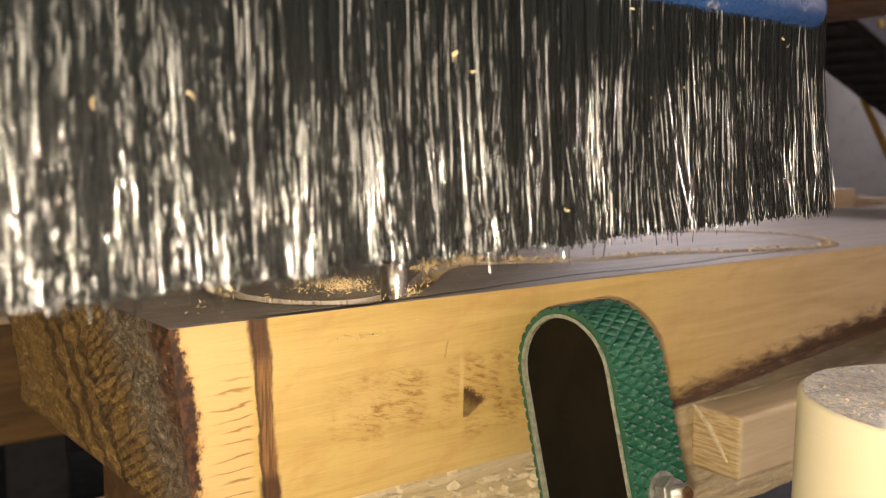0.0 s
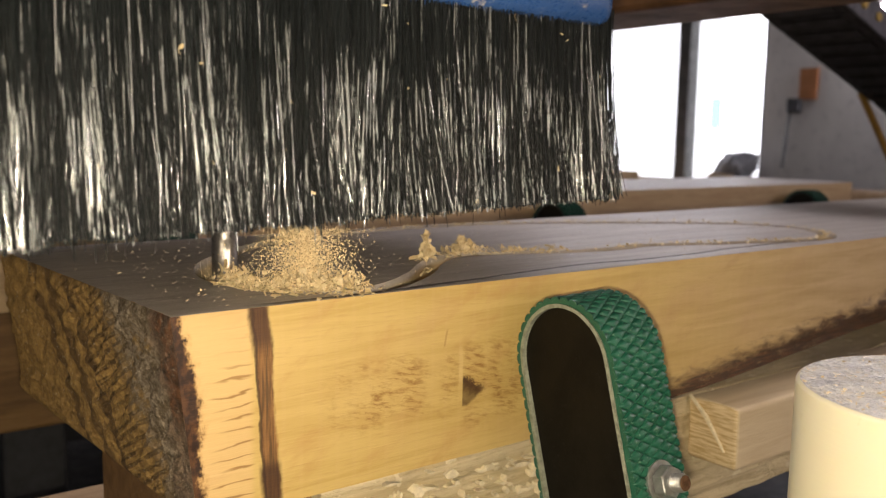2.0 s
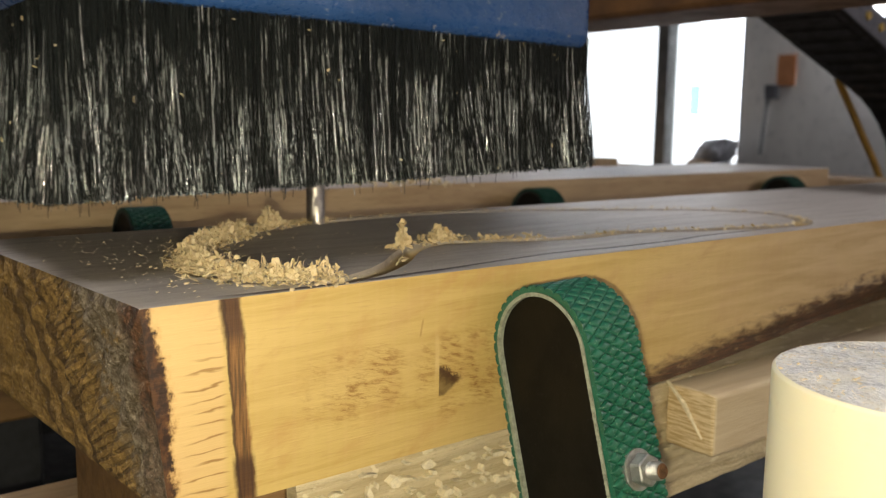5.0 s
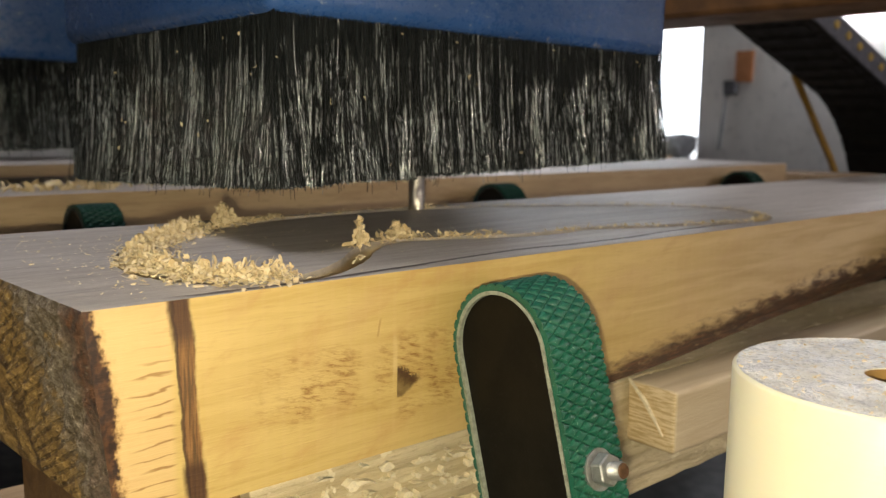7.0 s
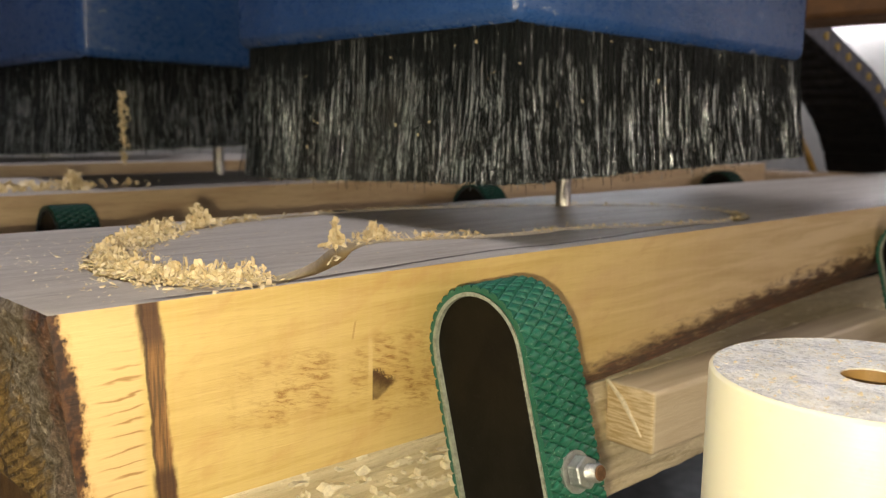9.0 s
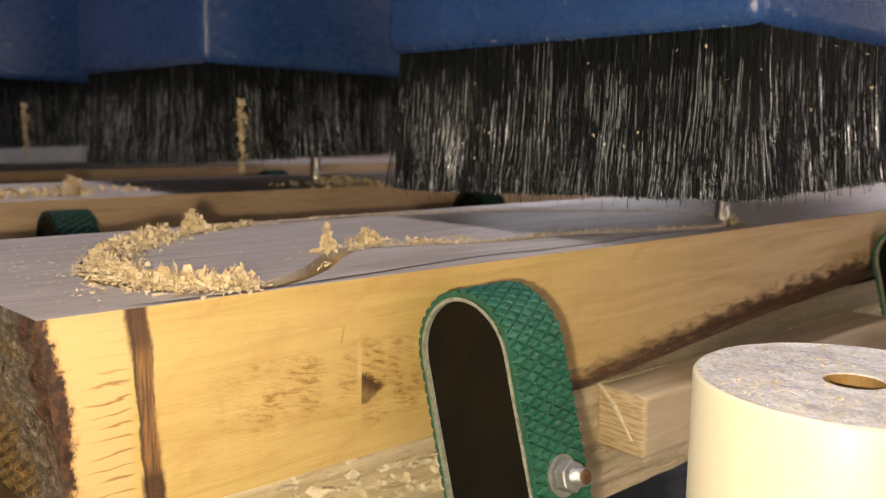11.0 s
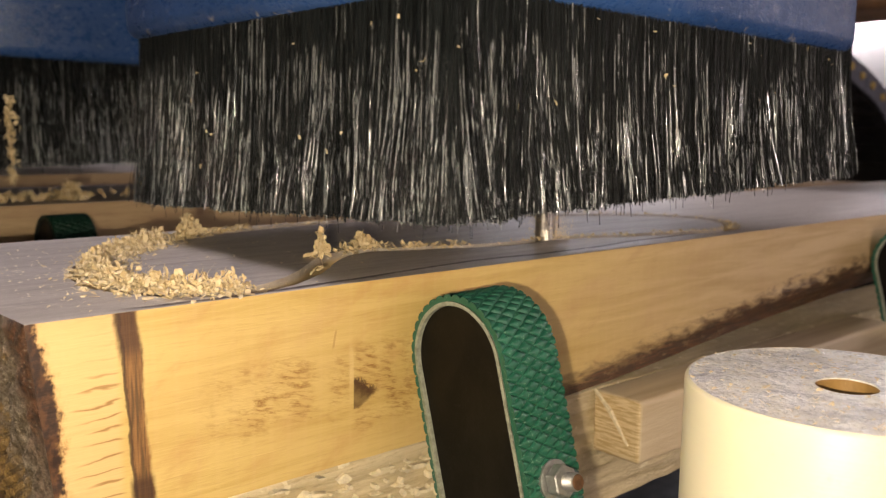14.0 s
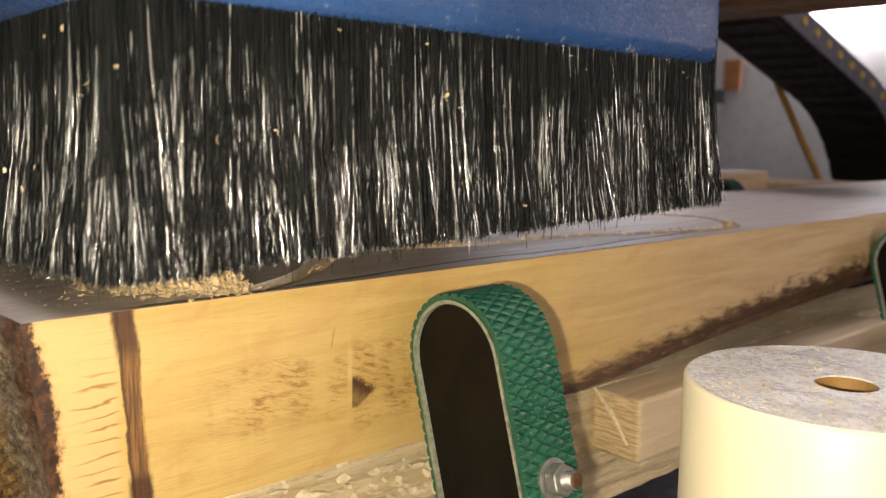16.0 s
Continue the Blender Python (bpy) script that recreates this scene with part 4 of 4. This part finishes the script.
def clamp(rubber, canvas, label):
    """A finger with a rounded top, wrapped in a diamond-ribbed rubber belt and held by a bolt."""
    thing = empty("clamp_finger", label, "clamp", "clamps along the planks")
    r, depth, down = 0.0300, 0.033, 0.20
    thick = 0.0034

    def outline(radius, n=40):
        """From the plank side at the bottom, over the top, to the free side: points and normals in (y, z)."""
        pts = []
        drop = [0.0004 * i for i in range(1, 221)] + [0.088 + (down - 0.088) * i / 30 for i in range(1, 31)]
        for d in drop[::-1]:
            pts.append((radius, -d, 1.0, 0.0))
        for i in range(n + 1):
            a = math.pi * i / n
            pts.append((radius * math.cos(a), radius * math.sin(a), math.cos(a), math.sin(a)))
        for d in drop:
            pts.append((-radius, -d, -1.0, 0.0))
        return pts

    # rubber with raised diamonds
    rows, run = [], 0.0
    ring = outline(r, 180)
    cols = 66
    verts, faces = [], []
    last = None
    across, lengthwise = 0.0098, 0.0056
    for y, z, ny, nz in ring:
        if last:
            run += math.hypot(y - last[0], z - last[1])
        last = (y, z)
        for k in range(cols + 1):
            x = depth * k / cols
            u, v = x / across + run / lengthwise, x / across - run / lengthwise
            groove = min(abs(u - round(u)), abs(v - round(v)))
            lift = 0.0011 * smoother(groove / 0.13) + 0.0012 * groove
            verts.append((x, y + ny * lift, z + nz * lift))
    w = cols + 1
    for i in range(len(ring) - 1):
        for k in range(cols):
            a = i * w + k
            faces.append((a, a + w, a + w + 1, a + 1))
    outer = len(verts)
    inner = outline(r - thick * 0.45, 180)
    for x in (0.0, depth):
        base = len(verts)
        for i, (y, z, ny, nz) in enumerate(inner):
            verts.append((x, y, z))
        for i in range(len(inner) - 1):
            c = 0 if x == 0 else cols
            faces.append((i * w + c, base + i, base + i + 1, (i + 1) * w + c) if x == 0 else (i * w + c, (i + 1) * w + c, base + i + 1, base + i))
    raw("belt", verts, faces, rubber, thing, "green rubber belt with diamond ribs", 60)
    # pale canvas layer
    verts, faces = [], []
    a, b = outline(r - thick * 0.45, 40), outline(r - thick, 40)
    n = len(a)
    for x in (-0.0006, depth + 0.0006):
        for pts in (a, b):
            for y, z, ny, nz in pts:
                jig = 0.0003 * noise.noise((y * 900, z * 900, x))
                verts.append((x + jig, y, z))
    for i in range(n - 1):
        faces.append((i, n + i, n + i + 1, i + 1))
        faces.append((2 * n + i, 2 * n + i + 1, 3 * n + i + 1, 3 * n + i))
        faces.append((n + i, 3 * n + i, 3 * n + i + 1, n + i + 1))
    raw("belt_canvas", verts, faces, canvas, thing, "canvas backing of the belt", 40)
    # dark core
    pts = outline(r - thick - 0.0002, 40)
    bm = bmesh.new()
    front = [bm.verts.new((0.0015, y, z)) for y, z, ny, nz in pts]
    back = [bm.verts.new((depth - 0.0015, y, z)) for y, z, ny, nz in pts]
    bm.faces.new(front)
    bm.faces.new(back[::-1])
    for i in range(len(pts)):
        j = (i + 1) % len(pts)
        bm.faces.new((front[i], back[i], back[j], front[j]))
    bmesh.ops.recalc_face_normals(bm, faces=bm.faces)
    part("core", bm, CORE, thing, "dark scratched core plate")
    # washer, nut and threaded bolt on the free side
    bolt = bmesh.new()
    bx, bz, by = depth * 0.50, -0.0552, -r - 0.0012
    tube(bolt, (bx, by, bz), (bx, by - 0.0135, bz), 0.0036, sides=16)
    for i in range(5):
        y = by - 0.0076 - i * 0.0011
        tube(bolt, (bx, y, bz), (bx, y - 0.00055, bz), 0.0036, 0.0041, 16, False)
        tube(bolt, (bx, y - 0.00055, bz), (bx, y - 0.0011, bz), 0.0041, 0.0036, 16, False)
    bolt = part("bolt", bolt, [STEEL], thing, "zinc threaded bolt", 30)
    bm = bmesh.new()
    tube(bm, (bx, by - 0.0136, bz), (bx, by - 0.0141, bz), 0.0034, 0.0030, 16)
    part("bolt_tip", bm, RUSTY, bolt, "rusty sawn bolt tip")
    bm = bmesh.new()
    tube(bm, (bx, by + 0.0008, bz), (bx, by - 0.0010, bz), 0.0092, sides=28)
    part("washer", bm, STEEL, thing, "flat zinc washer", 40)
    bm = bmesh.new()
    tube(bm, (bx, by - 0.0011, bz), (bx, by - 0.0072, bz), 0.0074, sides=6)
    bmesh.ops.bevel(bm, geom=list(bm.edges), offset=0.0006, segments=1, affect="EDGES")
    part("nut", bm, STEEL, thing, "hexagonal zinc nut")
    return thing


CLAMP_LEAN = 15.0
first = clamp(BELT, CANVAS, "green belt-wrapped clamp finger with a bolt, pressed on the plank")
first.matrix_basis = pose(0.1706, -0.0325, -0.0362, -CLAMP_LEAN, -1.4, 0)
for x in (0.672, 1.17):
    copy_thing(first, pose(x, -0.0330, -0.038, -CLAMP_LEAN, 0, 0))
# back-row fingers take the belt and canvas darkened for shade
back_finger = clamp(SHADED_BELT, SHADED_CANVAS, "clamp finger pressed on a back plank, darkened for the shade there")
back_finger.matrix_basis = pose(0.141, PITCH - 0.0330, -0.038, -CLAMP_LEAN, 0, 0)
for x, y in ((0.619, PITCH), (1.158, PITCH), (0.141, 2 * PITCH), (0.619, 2 * PITCH)):
    copy_thing(back_finger, pose(x, y - 0.0330, -0.038, -CLAMP_LEAN, 0, 0))


def bumper():
    """A turned nylon cylinder with a bored centre, dusty on top."""
    thing = empty("nylon_roller", "cream nylon cylinder with a centre hole and dusty top", "roller")
    prof_r, hole, top, bottom = 0.060, 0.0115, 0.0, -0.16
    n = 96
    rings = [(prof_r, bottom), (prof_r, -0.0016), (prof_r - 0.0005, -0.0006), (prof_r - 0.0016, 0.0)]
    verts, faces = [], []
    for rad, z in rings:
        for i in range(n):
            a = 2 * math.pi * i / n
            verts.append((rad * math.cos(a), rad * math.sin(a), z))
    for k in range(len(rings) - 1):
        for i in range(n):
            j = (i + 1) % n
            faces.append((k * n + i, k * n + j, (k + 1) * n + j, (k + 1) * n + i))
    faces.append(tuple(range(n))[::-1])
    raw("body", verts, faces, NYLON, thing, "cream cast nylon body", 50)
    verts, faces = [], []
    radii = [prof_r - 0.0016] + list(np.linspace(prof_r - 0.004, hole, 22)) + [hole]
    for k, rad in enumerate(radii):
        for i in range(n):
            a = 2 * math.pi * i / n
            z = 0.0011 * min(1.0, (rad - hole) / 0.004) * noise.fractal((rad * math.cos(a) * 60, rad * math.sin(a) * 60, 1.7), 0.7, 2.0, 4) - 0.0004
            z = 0.0 if k == 0 else (-0.045 if k == len(radii) - 1 else z)
            verts.append((rad * math.cos(a), rad * math.sin(a), z))
    for k in range(len(radii) - 1):
        for i in range(n):
            j = (i + 1) % n
            faces.append((k * n + i, k * n + j, (k + 1) * n + j, (k + 1) * n + i))
    raw("top_face", verts, faces, NYLON_TOP, thing, "dusty sawn top face", 60)
    bm = bmesh.new()
    tube(bm, (0, 0, -0.046), (0, 0, -0.0010), hole * 0.985, sides=40, caps=False)
    part("bore", bm, mat_plain("brown_bore", (0.34, 0.20, 0.06), 0.6), thing, "brown dusty wall of the bore", 50)
    bm = bmesh.new()
    tube(bm, (0, 0, bottom - 0.05), (0, 0, bottom), 0.02, sides=24)
    part("spindle", bm, STEEL, thing, "steel spindle")
    thing.location = (0.245, -0.173, -0.027)
    bm = bmesh.new()
    box(bm, (0.15, -0.26, -0.262), (0.34, -0.08, -0.2375), 0.003)
    tagged(part("roller_bracket", bm, FRAME_STEEL), "dark steel bracket that carries the nylon roller", "bracket")


bumper()


def roller_crumbs(rnd):
    r, a = 0.058 * math.sqrt(rnd.random()), rnd.uniform(0, 6.28)
    r = max(r, 0.016)
    return (0.245 + r * math.cos(a), -0.173 + r * math.sin(a), -0.0265), 0.1


shavings("scattered_chips", 190, roller_crumbs, 0.0018, "wood crumbs lying on the nylon roller", 31)

# ---------------------------------------------------------------- router heads

HX0, HX1, HY0, HY1, HZ = -0.2034, 0.1205, -0.1355, 0.1600, 0.1180


def bristle_low(x, y):
    return 0.0332 + 0.030 * (x - HX0) - 0.043 * (y - HY0)


def bristles(side, layers, gap, seed, parent):
    """One side of the skirt: dense thin strands that hang from the housing and splay at the tips."""
    rnd = random.Random(seed)
    ins = 0.006
    x0, x1, y0, y1 = HX0 + ins, HX1 - 0.0005, HY0 + 0.004, HY1 - 0.010
    a, b, out = {"front": ((x0, y0), (x1, y0), (0, -1)), "left": ((x0, y1), (x0, y0), (-1, 0)),
                 "right": ((x1, y0), (x1, y1), (1, 0)), "back": ((x1, y1), (x0, y1), (0, 1))}[side]
    a, b, out = Vector((*a, 0)), Vector((*b, 0)), Vector((*out, 0))
    length = (b - a).length
    dirn = (b - a).normalized()
    verts, faces = [], []
    per = int(length / gap)
    for layer in range(layers):
        for i in range(per):
            s = (i + rnd.random()) * gap
            if s > length:
                continue
            top = a + dirn * s - out * (layer * 0.0013 + rnd.uniform(0, 0.0011))
            # tips lean out, and along the side near the corners; bunches lean together
            c = (s / length - 0.5) * 2
            tuftlean = noise.noise((s * 48, seed, layer * 0.30)) * 0.0085 + noise.noise((s * 190, seed + 5, layer * 0.6)) * 0.0042
            wild = rnd.gauss(0, 0.0026) + (rnd.gauss(0, 0.007) if rnd.random() < 0.03 else 0.0)
            along_by = 0.003 * c * abs(c) ** 3 + tuftlean + wild
            out_by = 0.004 + noise.noise((s * 30, seed + 9, 0)) * 0.005 + rnd.gauss(0, 0.0024) - layer * 0.0004
            tip = top + dirn * along_by + out * out_by
            low = bristle_low(tip.x, tip.y) + rnd.gauss(0, 0.0010) + noise.noise((s * 55, seed + 3, 0)) * 0.0022
            if rnd.random() < 0.004:
                low -= rnd.uniform(0.003, 0.008)
            rad = rnd.uniform(0.00011, 0.00021)
            base = len(verts)
            bow = rnd.gauss(0, 0.0005)
            twist = rnd.uniform(0, 2.1)
            segs = 7
            for k in range(segs + 1):
                u = k / segs
                p = top.lerp(tip, u ** 1.7) + dirn * (bow * math.sin(3.14 * u) + u * 0.0016 * noise.noise((s * 130, u * 2.0, seed + layer * 0.3)))
                p += out * u * (0.0024 * noise.noise((s * 90, u * 3.2, seed + 20 + layer * 0.22)) + 0.0007 * noise.noise((s * 520, u * 4.5, seed + 40 + layer)))
                z = HZ + 0.004 + (low - HZ - 0.004) * u
                for q in range(3):
                    t = twist + 2.094 * q
                    verts.append((p.x + rad * math.cos(t), p.y + rad * math.sin(t), z))
            for k in range(segs):
                for q in range(3):
                    r = (q + 1) % 3
                    v = base + 3 * k
                    faces.append((v + q, v + r, v + 3 + r, v + 3 + q))
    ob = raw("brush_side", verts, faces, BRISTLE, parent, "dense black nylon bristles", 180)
    tagged(ob, kind="stuff")
    return ob


def bristle_dust(rnd):
    s = rnd.random()
    if rnd.random() < 0.6:
        p = (HX0 + (HX1 - HX0) * s, HY0 + 0.002 + rnd.uniform(-0.001, 0.002))
    else:
        p = (HX0 + 0.002 + rnd.uniform(-0.001, 0.002), HY0 + (HY1 - 0.02 - HY0) * s)
    return (p[0], p[1], rnd.uniform(0.04, 0.118)), 1.0


def router_head(name, label, full):
    """A blue dust hood with a bristle skirt on all four sides, and the cutter in its middle."""
    thing = empty(name, label, "router head", "router heads")
    bm = bmesh.new()
    box(bm, (HX0, HY0, HZ), (HX1, HY1, HZ + 0.20), 0.009, 3)
    for v in bm.verts:
        if v.co.z < HZ + 0.05:
            v.co.z -= 0.0042 * (v.co.x - HX0) / (HX1 - HX0)
    roughen(bm, 0.0006, 30)
    part("hood", bm, BLUE, thing, "blue enamelled steel hood", 40)
    bm = bmesh.new()
    box(bm, (HX0 + 0.012, HY0 + 0.012, HZ - 0.004), (HX1 - 0.012, HY1 - 0.024, HZ + 0.002), 0.001)
    part("brush_plate", bm, CHAIN, thing, "black plate that holds the bristles")
    bm = bmesh.new()
    tube(bm, (0, 0, HZ + 0.2), (0, 0, HZ + 0.42), 0.055, sides=32)
    part("spindle_motor", bm, MOTOR, thing, "dark round spindle motor", 40)
    bm = bmesh.new()
    tube(bm, (0, 0, 0.075), (0, 0, HZ - 0.002), 0.018, sides=28)
    tube(bm, (0, 0, 0.066), (0, 0, 0.075), 0.013, 0.018, sides=28)
    part("collet", bm, STEEL, thing, "steel collet nut", 40)
    # a straight two-flute cutter
    bm = bmesh.new()
    tube(bm, (0, 0, 0.018), (0, 0, 0.068), BIT_R, sides=20)
    n, k = 20, 12
    rings = []
    for j in range(k + 1):
        z = 0.018 - 0.0335 * j / k
        ring = []
        for i in range(n):
            a = 2 * math.pi * i / n
            r = BIT_R * (0.70 + 0.30 * abs(math.cos(a + j * 0.16)) ** 0.6)
            ring.append(bm.verts.new((r * math.cos(a), r * math.sin(a), z)))
        rings.append(ring)
    for j in range(k):
        for i in range(n):
            bm.faces.new((rings[j][i], rings[j + 1][i], rings[j + 1][(i + 1) % n], rings[j][(i + 1) % n]))
    bm.faces.new(rings[-1])
    part("cutter", bm, CARBIDE, thing, "straight steel router bit", 40)
    d = full
    bristles("front", 11 if d else 7, 0.00032 if d else 0.0006, 1, thing)
    bristles("left", 11 if d else 7, 0.00032 if d else 0.0006, 2, thing)
    bristles("right", 4, 0.0009, 3, thing)
    bristles("back", 4, 0.0010, 4, thing)
    return thing


head = router_head("router_head", "blue hooded router head with a black bristle skirt", True)
shavings("caught_chips", 45, bristle_dust, 0.0018, "wood crumbs caught in the bristles", 41, head)
head_two = router_head("router_head", "blue router head working on the second plank", False)


def stuck(rnd):
    u = rnd.random()
    wide = 0.0012 + 0.0018 * math.sin(7 * u) ** 2
    return (HX0 + 0.036 + rnd.gauss(0, wide), HY0 - 0.0010 + rnd.gauss(0, 0.0010), 0.022 + 0.066 * u), 1.0


shavings("stuck_tuft", 190, stuck, 0.0042, "long tuft of pale shavings stuck to the bristles", 77, head_two)
head_three = copy_thing(head_two, Matrix.Translation((0, 0, 0)))
tagged(head_three, "blue router head working on the last plank")



def spray(spread, height):
    def place(rnd):
        r, a = abs(rnd.gauss(0, spread)), rnd.uniform(0, 6.28)
        return (r * math.cos(a), r * math.sin(a), 0.001 + height * rnd.random() ** 1.5), 1.0
    return place


chip_cloud = shavings("flying_chips", 17000, spray(0.0115, 0.024), 0.0008, "cloud of fine pale chips thrown up by the cutter", 51, None, DUST)
chip_trail = shavings("flying_chips", 2500, spray(0.0055, 0.013), 0.0009, "fine chips trailing behind the cutter", 52, None, DUST)

# ---------------------------------------------------------------- gantry beam and drag chain


def gantry():
    thing = empty("gantry_beam", "rust-brown painted steel beam of the gantry", "beam")
    bm = bmesh.new()
    box(bm, (0.0, -1.2, 0.0), (0.12, 2.6, 0.12), 0.006)
    roughen(bm, 0.001, 20)
    part("tube_beam", bm, RUST, thing)
    return thing


gantry_beam = gantry()


def drag_chain():
    """Links that come down from the gantry in a bend; black inside, grey side plates with yellow pins."""
    thing = empty("drag_chain", "black plastic drag chain with grey sides and yellow pins", "drag chain")
    y0, y1, thick = 0.47, 0.63, 0.050

    def bend(u):
        """A slope that turns down into a vertical drop; u in metres from its top end."""
        slope, run = radians(-18.5), 0.49
        if u < run:
            return 1.270 + u * math.cos(slope), 0.2985 + u * math.sin(slope), slope
        x, z, a, step = 1.270 + run * math.cos(slope), 0.2985 + run * math.sin(slope), slope, 0.002
        k = run
        while k < u:
            a = max(radians(-90), a - step / 0.368)
            x, z, k = x + step * math.cos(a), z + step * math.sin(a), k + step
        return x, z, a

    pitch = 0.052
    for i in range(20):
        x, z, a = bend((i + 0.5) * pitch)
        m = Matrix.Translation((x, 0, z)) @ Matrix.Rotation(-a, 4, "Y")
        bm = bmesh.new()
        box(bm, (-pitch * 0.50, y0 + 0.004, 0.0), (pitch * 0.50, y1, thick), 0.004, 1)
        box(bm, (-pitch * 0.30, y0 + 0.02, -0.004), (pitch * 0.30, y1 - 0.02, 0.001), 0.001, 1)
        bmesh.ops.transform(bm, matrix=m, verts=bm.verts)
        link = part("link", bm, CHAIN, thing)
        bm = bmesh.new()
        box(bm, (-pitch * 0.52, y0 - 0.002, 0.002), (pitch * 0.52, y0 + 0.0035, thick - 0.002), 0.002, 1)
        bmesh.ops.transform(bm, matrix=m, verts=bm.verts)
        part("side_plate", bm, GREY_PLATE, link, "grey side plate")
        bm = bmesh.new()
        tube(bm, (0, y0 - 0.006, thick * 0.5), (0, y0 - 0.0005, thick * 0.5), 0.0075, sides=12)
        bmesh.ops.transform(bm, matrix=m, verts=bm.verts)
        part("pin", bm, BRASS, link, "yellow pin")
    return thing


drag_chain()


def hose():
    curve = bpy.data.curves.new("air_hose", "CURVE")
    curve.dimensions = "3D"
    curve.bevel_depth = 0.0075
    curve.bevel_resolution = 3
    sp = curve.splines.new("BEZIER")
    pts = [(1.69, 0.64, 0.17), (1.79, 0.635, 0.065), (1.87, 0.615, -0.06), (1.95, 0.60, -0.30)]
    sp.bezier_points.add(len(pts) - 1)
    for b, p in zip(sp.bezier_points, pts):
        b.co = p
        b.handle_left_type = b.handle_right_type = "AUTO"
    curve.materials.append(ORANGE_HOSE)
    tagged(new("air_hose", curve), "thin ochre air hose hanging beside the chain", "hose")


hose()

# ---------------------------------------------------------------- what moves

HEAD_ROWS = [(0.0, 0.1097, 0.0160, 0.0), (0.5, 0.0895, 0.0090, 0.0010), (1.0, 0.0650, 0.0236, -0.0020), (1.5, 0.0540, 0.0514, -0.0018),
             (2.0, 0.0560, 0.0809, -0.0005), (2.5, 0.0652, 0.1092, -0.0008), (3.0, 0.0834, 0.1349, -0.0008), (3.5, 0.1057, 0.1587, -0.0006), (4.0, 0.1312, 0.1800, 0.0),
             (4.8, 0.1780, 0.2010, 0.0), (5.6, 0.2320, 0.2120, -0.0003),
             (6.5, 0.2880, 0.2150, -0.0006), (7.0, 0.3200, 0.2120, -0.0005), (7.5, 0.3533, 0.2035, -0.0009), (8.0, 0.3847, 0.1909, 0.0), (8.5, 0.4166, 0.1746, 0.0004),
             (9.0, 0.4497, 0.1567, 0.0006), (9.6, 0.4870, 0.1340, 0.0004), (10.2, 0.5160, 0.1050, 0.0), (10.7, 0.5240, 0.0710, 0.0), (11.1, 0.5060, 0.0380, 0.0),
             (11.5, 0.4780, 0.0160, 0.0), (12.0, 0.4400, 0.0205, 0.0), (12.5, 0.4050, 0.0310, 0.0), (13.0, 0.3800, 0.0375, 0.0003), (13.5, 0.3561, 0.0476, 0.0),
             (14.0, 0.3261, 0.0568, 0.0006), (14.5, 0.3000, 0.0530, 0.0012), (15.0, 0.2681, 0.0578, 0.0014), (15.5, 0.2334, 0.0700, 0.0008), (16.0, 0.2100, 0.0740, -0.0128)]


def motions():
    for thing, dx, dy in ((head, 0.0, 0.0), (head_two, -0.05, PITCH + 0.01), (head_three, -0.09, 2 * PITCH + 0.02)):
        walk(thing, [(t, pose(x + dx, y + dy, z)) for t, x, y, z in HEAD_ROWS])
    walk(chip_cloud, [(0.0, pose(0.100, 0.045, -0.021)), (0.6, pose(0.085, 0.040, -0.017)), (1.5, pose(0.068, 0.024, 0.0, 0, 0, 25)), (2.0, pose(0.074, 0.034, 0.001, 0, 0, 50)),
                      (2.5, pose(0.064, 0.052, 0.001, 0, 0, 85)), (3.0, pose(0.062, 0.100, 0.001, 0, 0, 115)), (3.5, pose(0.062, 0.125, 0.0, 0, 0, 140)),
                      (4.0, pose(0.062, 0.105, -0.012, 0, 0, 150)), (4.6, pose(0.064, 0.090, -0.024, 0, 0, 152)), (16.0, pose(0.064, 0.090, -0.024, 0, 0, 152))])
    for heap, when in heaps:
        walk(heap, [(0.0, pose(0, 0, -0.013)), (when, pose(0, 0, -0.013)), (when + 0.7, pose(0, 0, 0)), (16.0, pose(0, 0, 0))])
    walk(chip_trail, [(t, pose(x + (0.030 if t > 14.2 else 0.004), y + (0.010 if t > 14.2 else 0.0), 0.0 if t > 13.2 else -0.010, 0, 0, 20 * t)) for t, x, y, z in HEAD_ROWS])
    walk(gantry_beam, [(t, pose(x + 0.535, 0.0, 0.197)) for t, x, y, z in HEAD_ROWS])


motions()
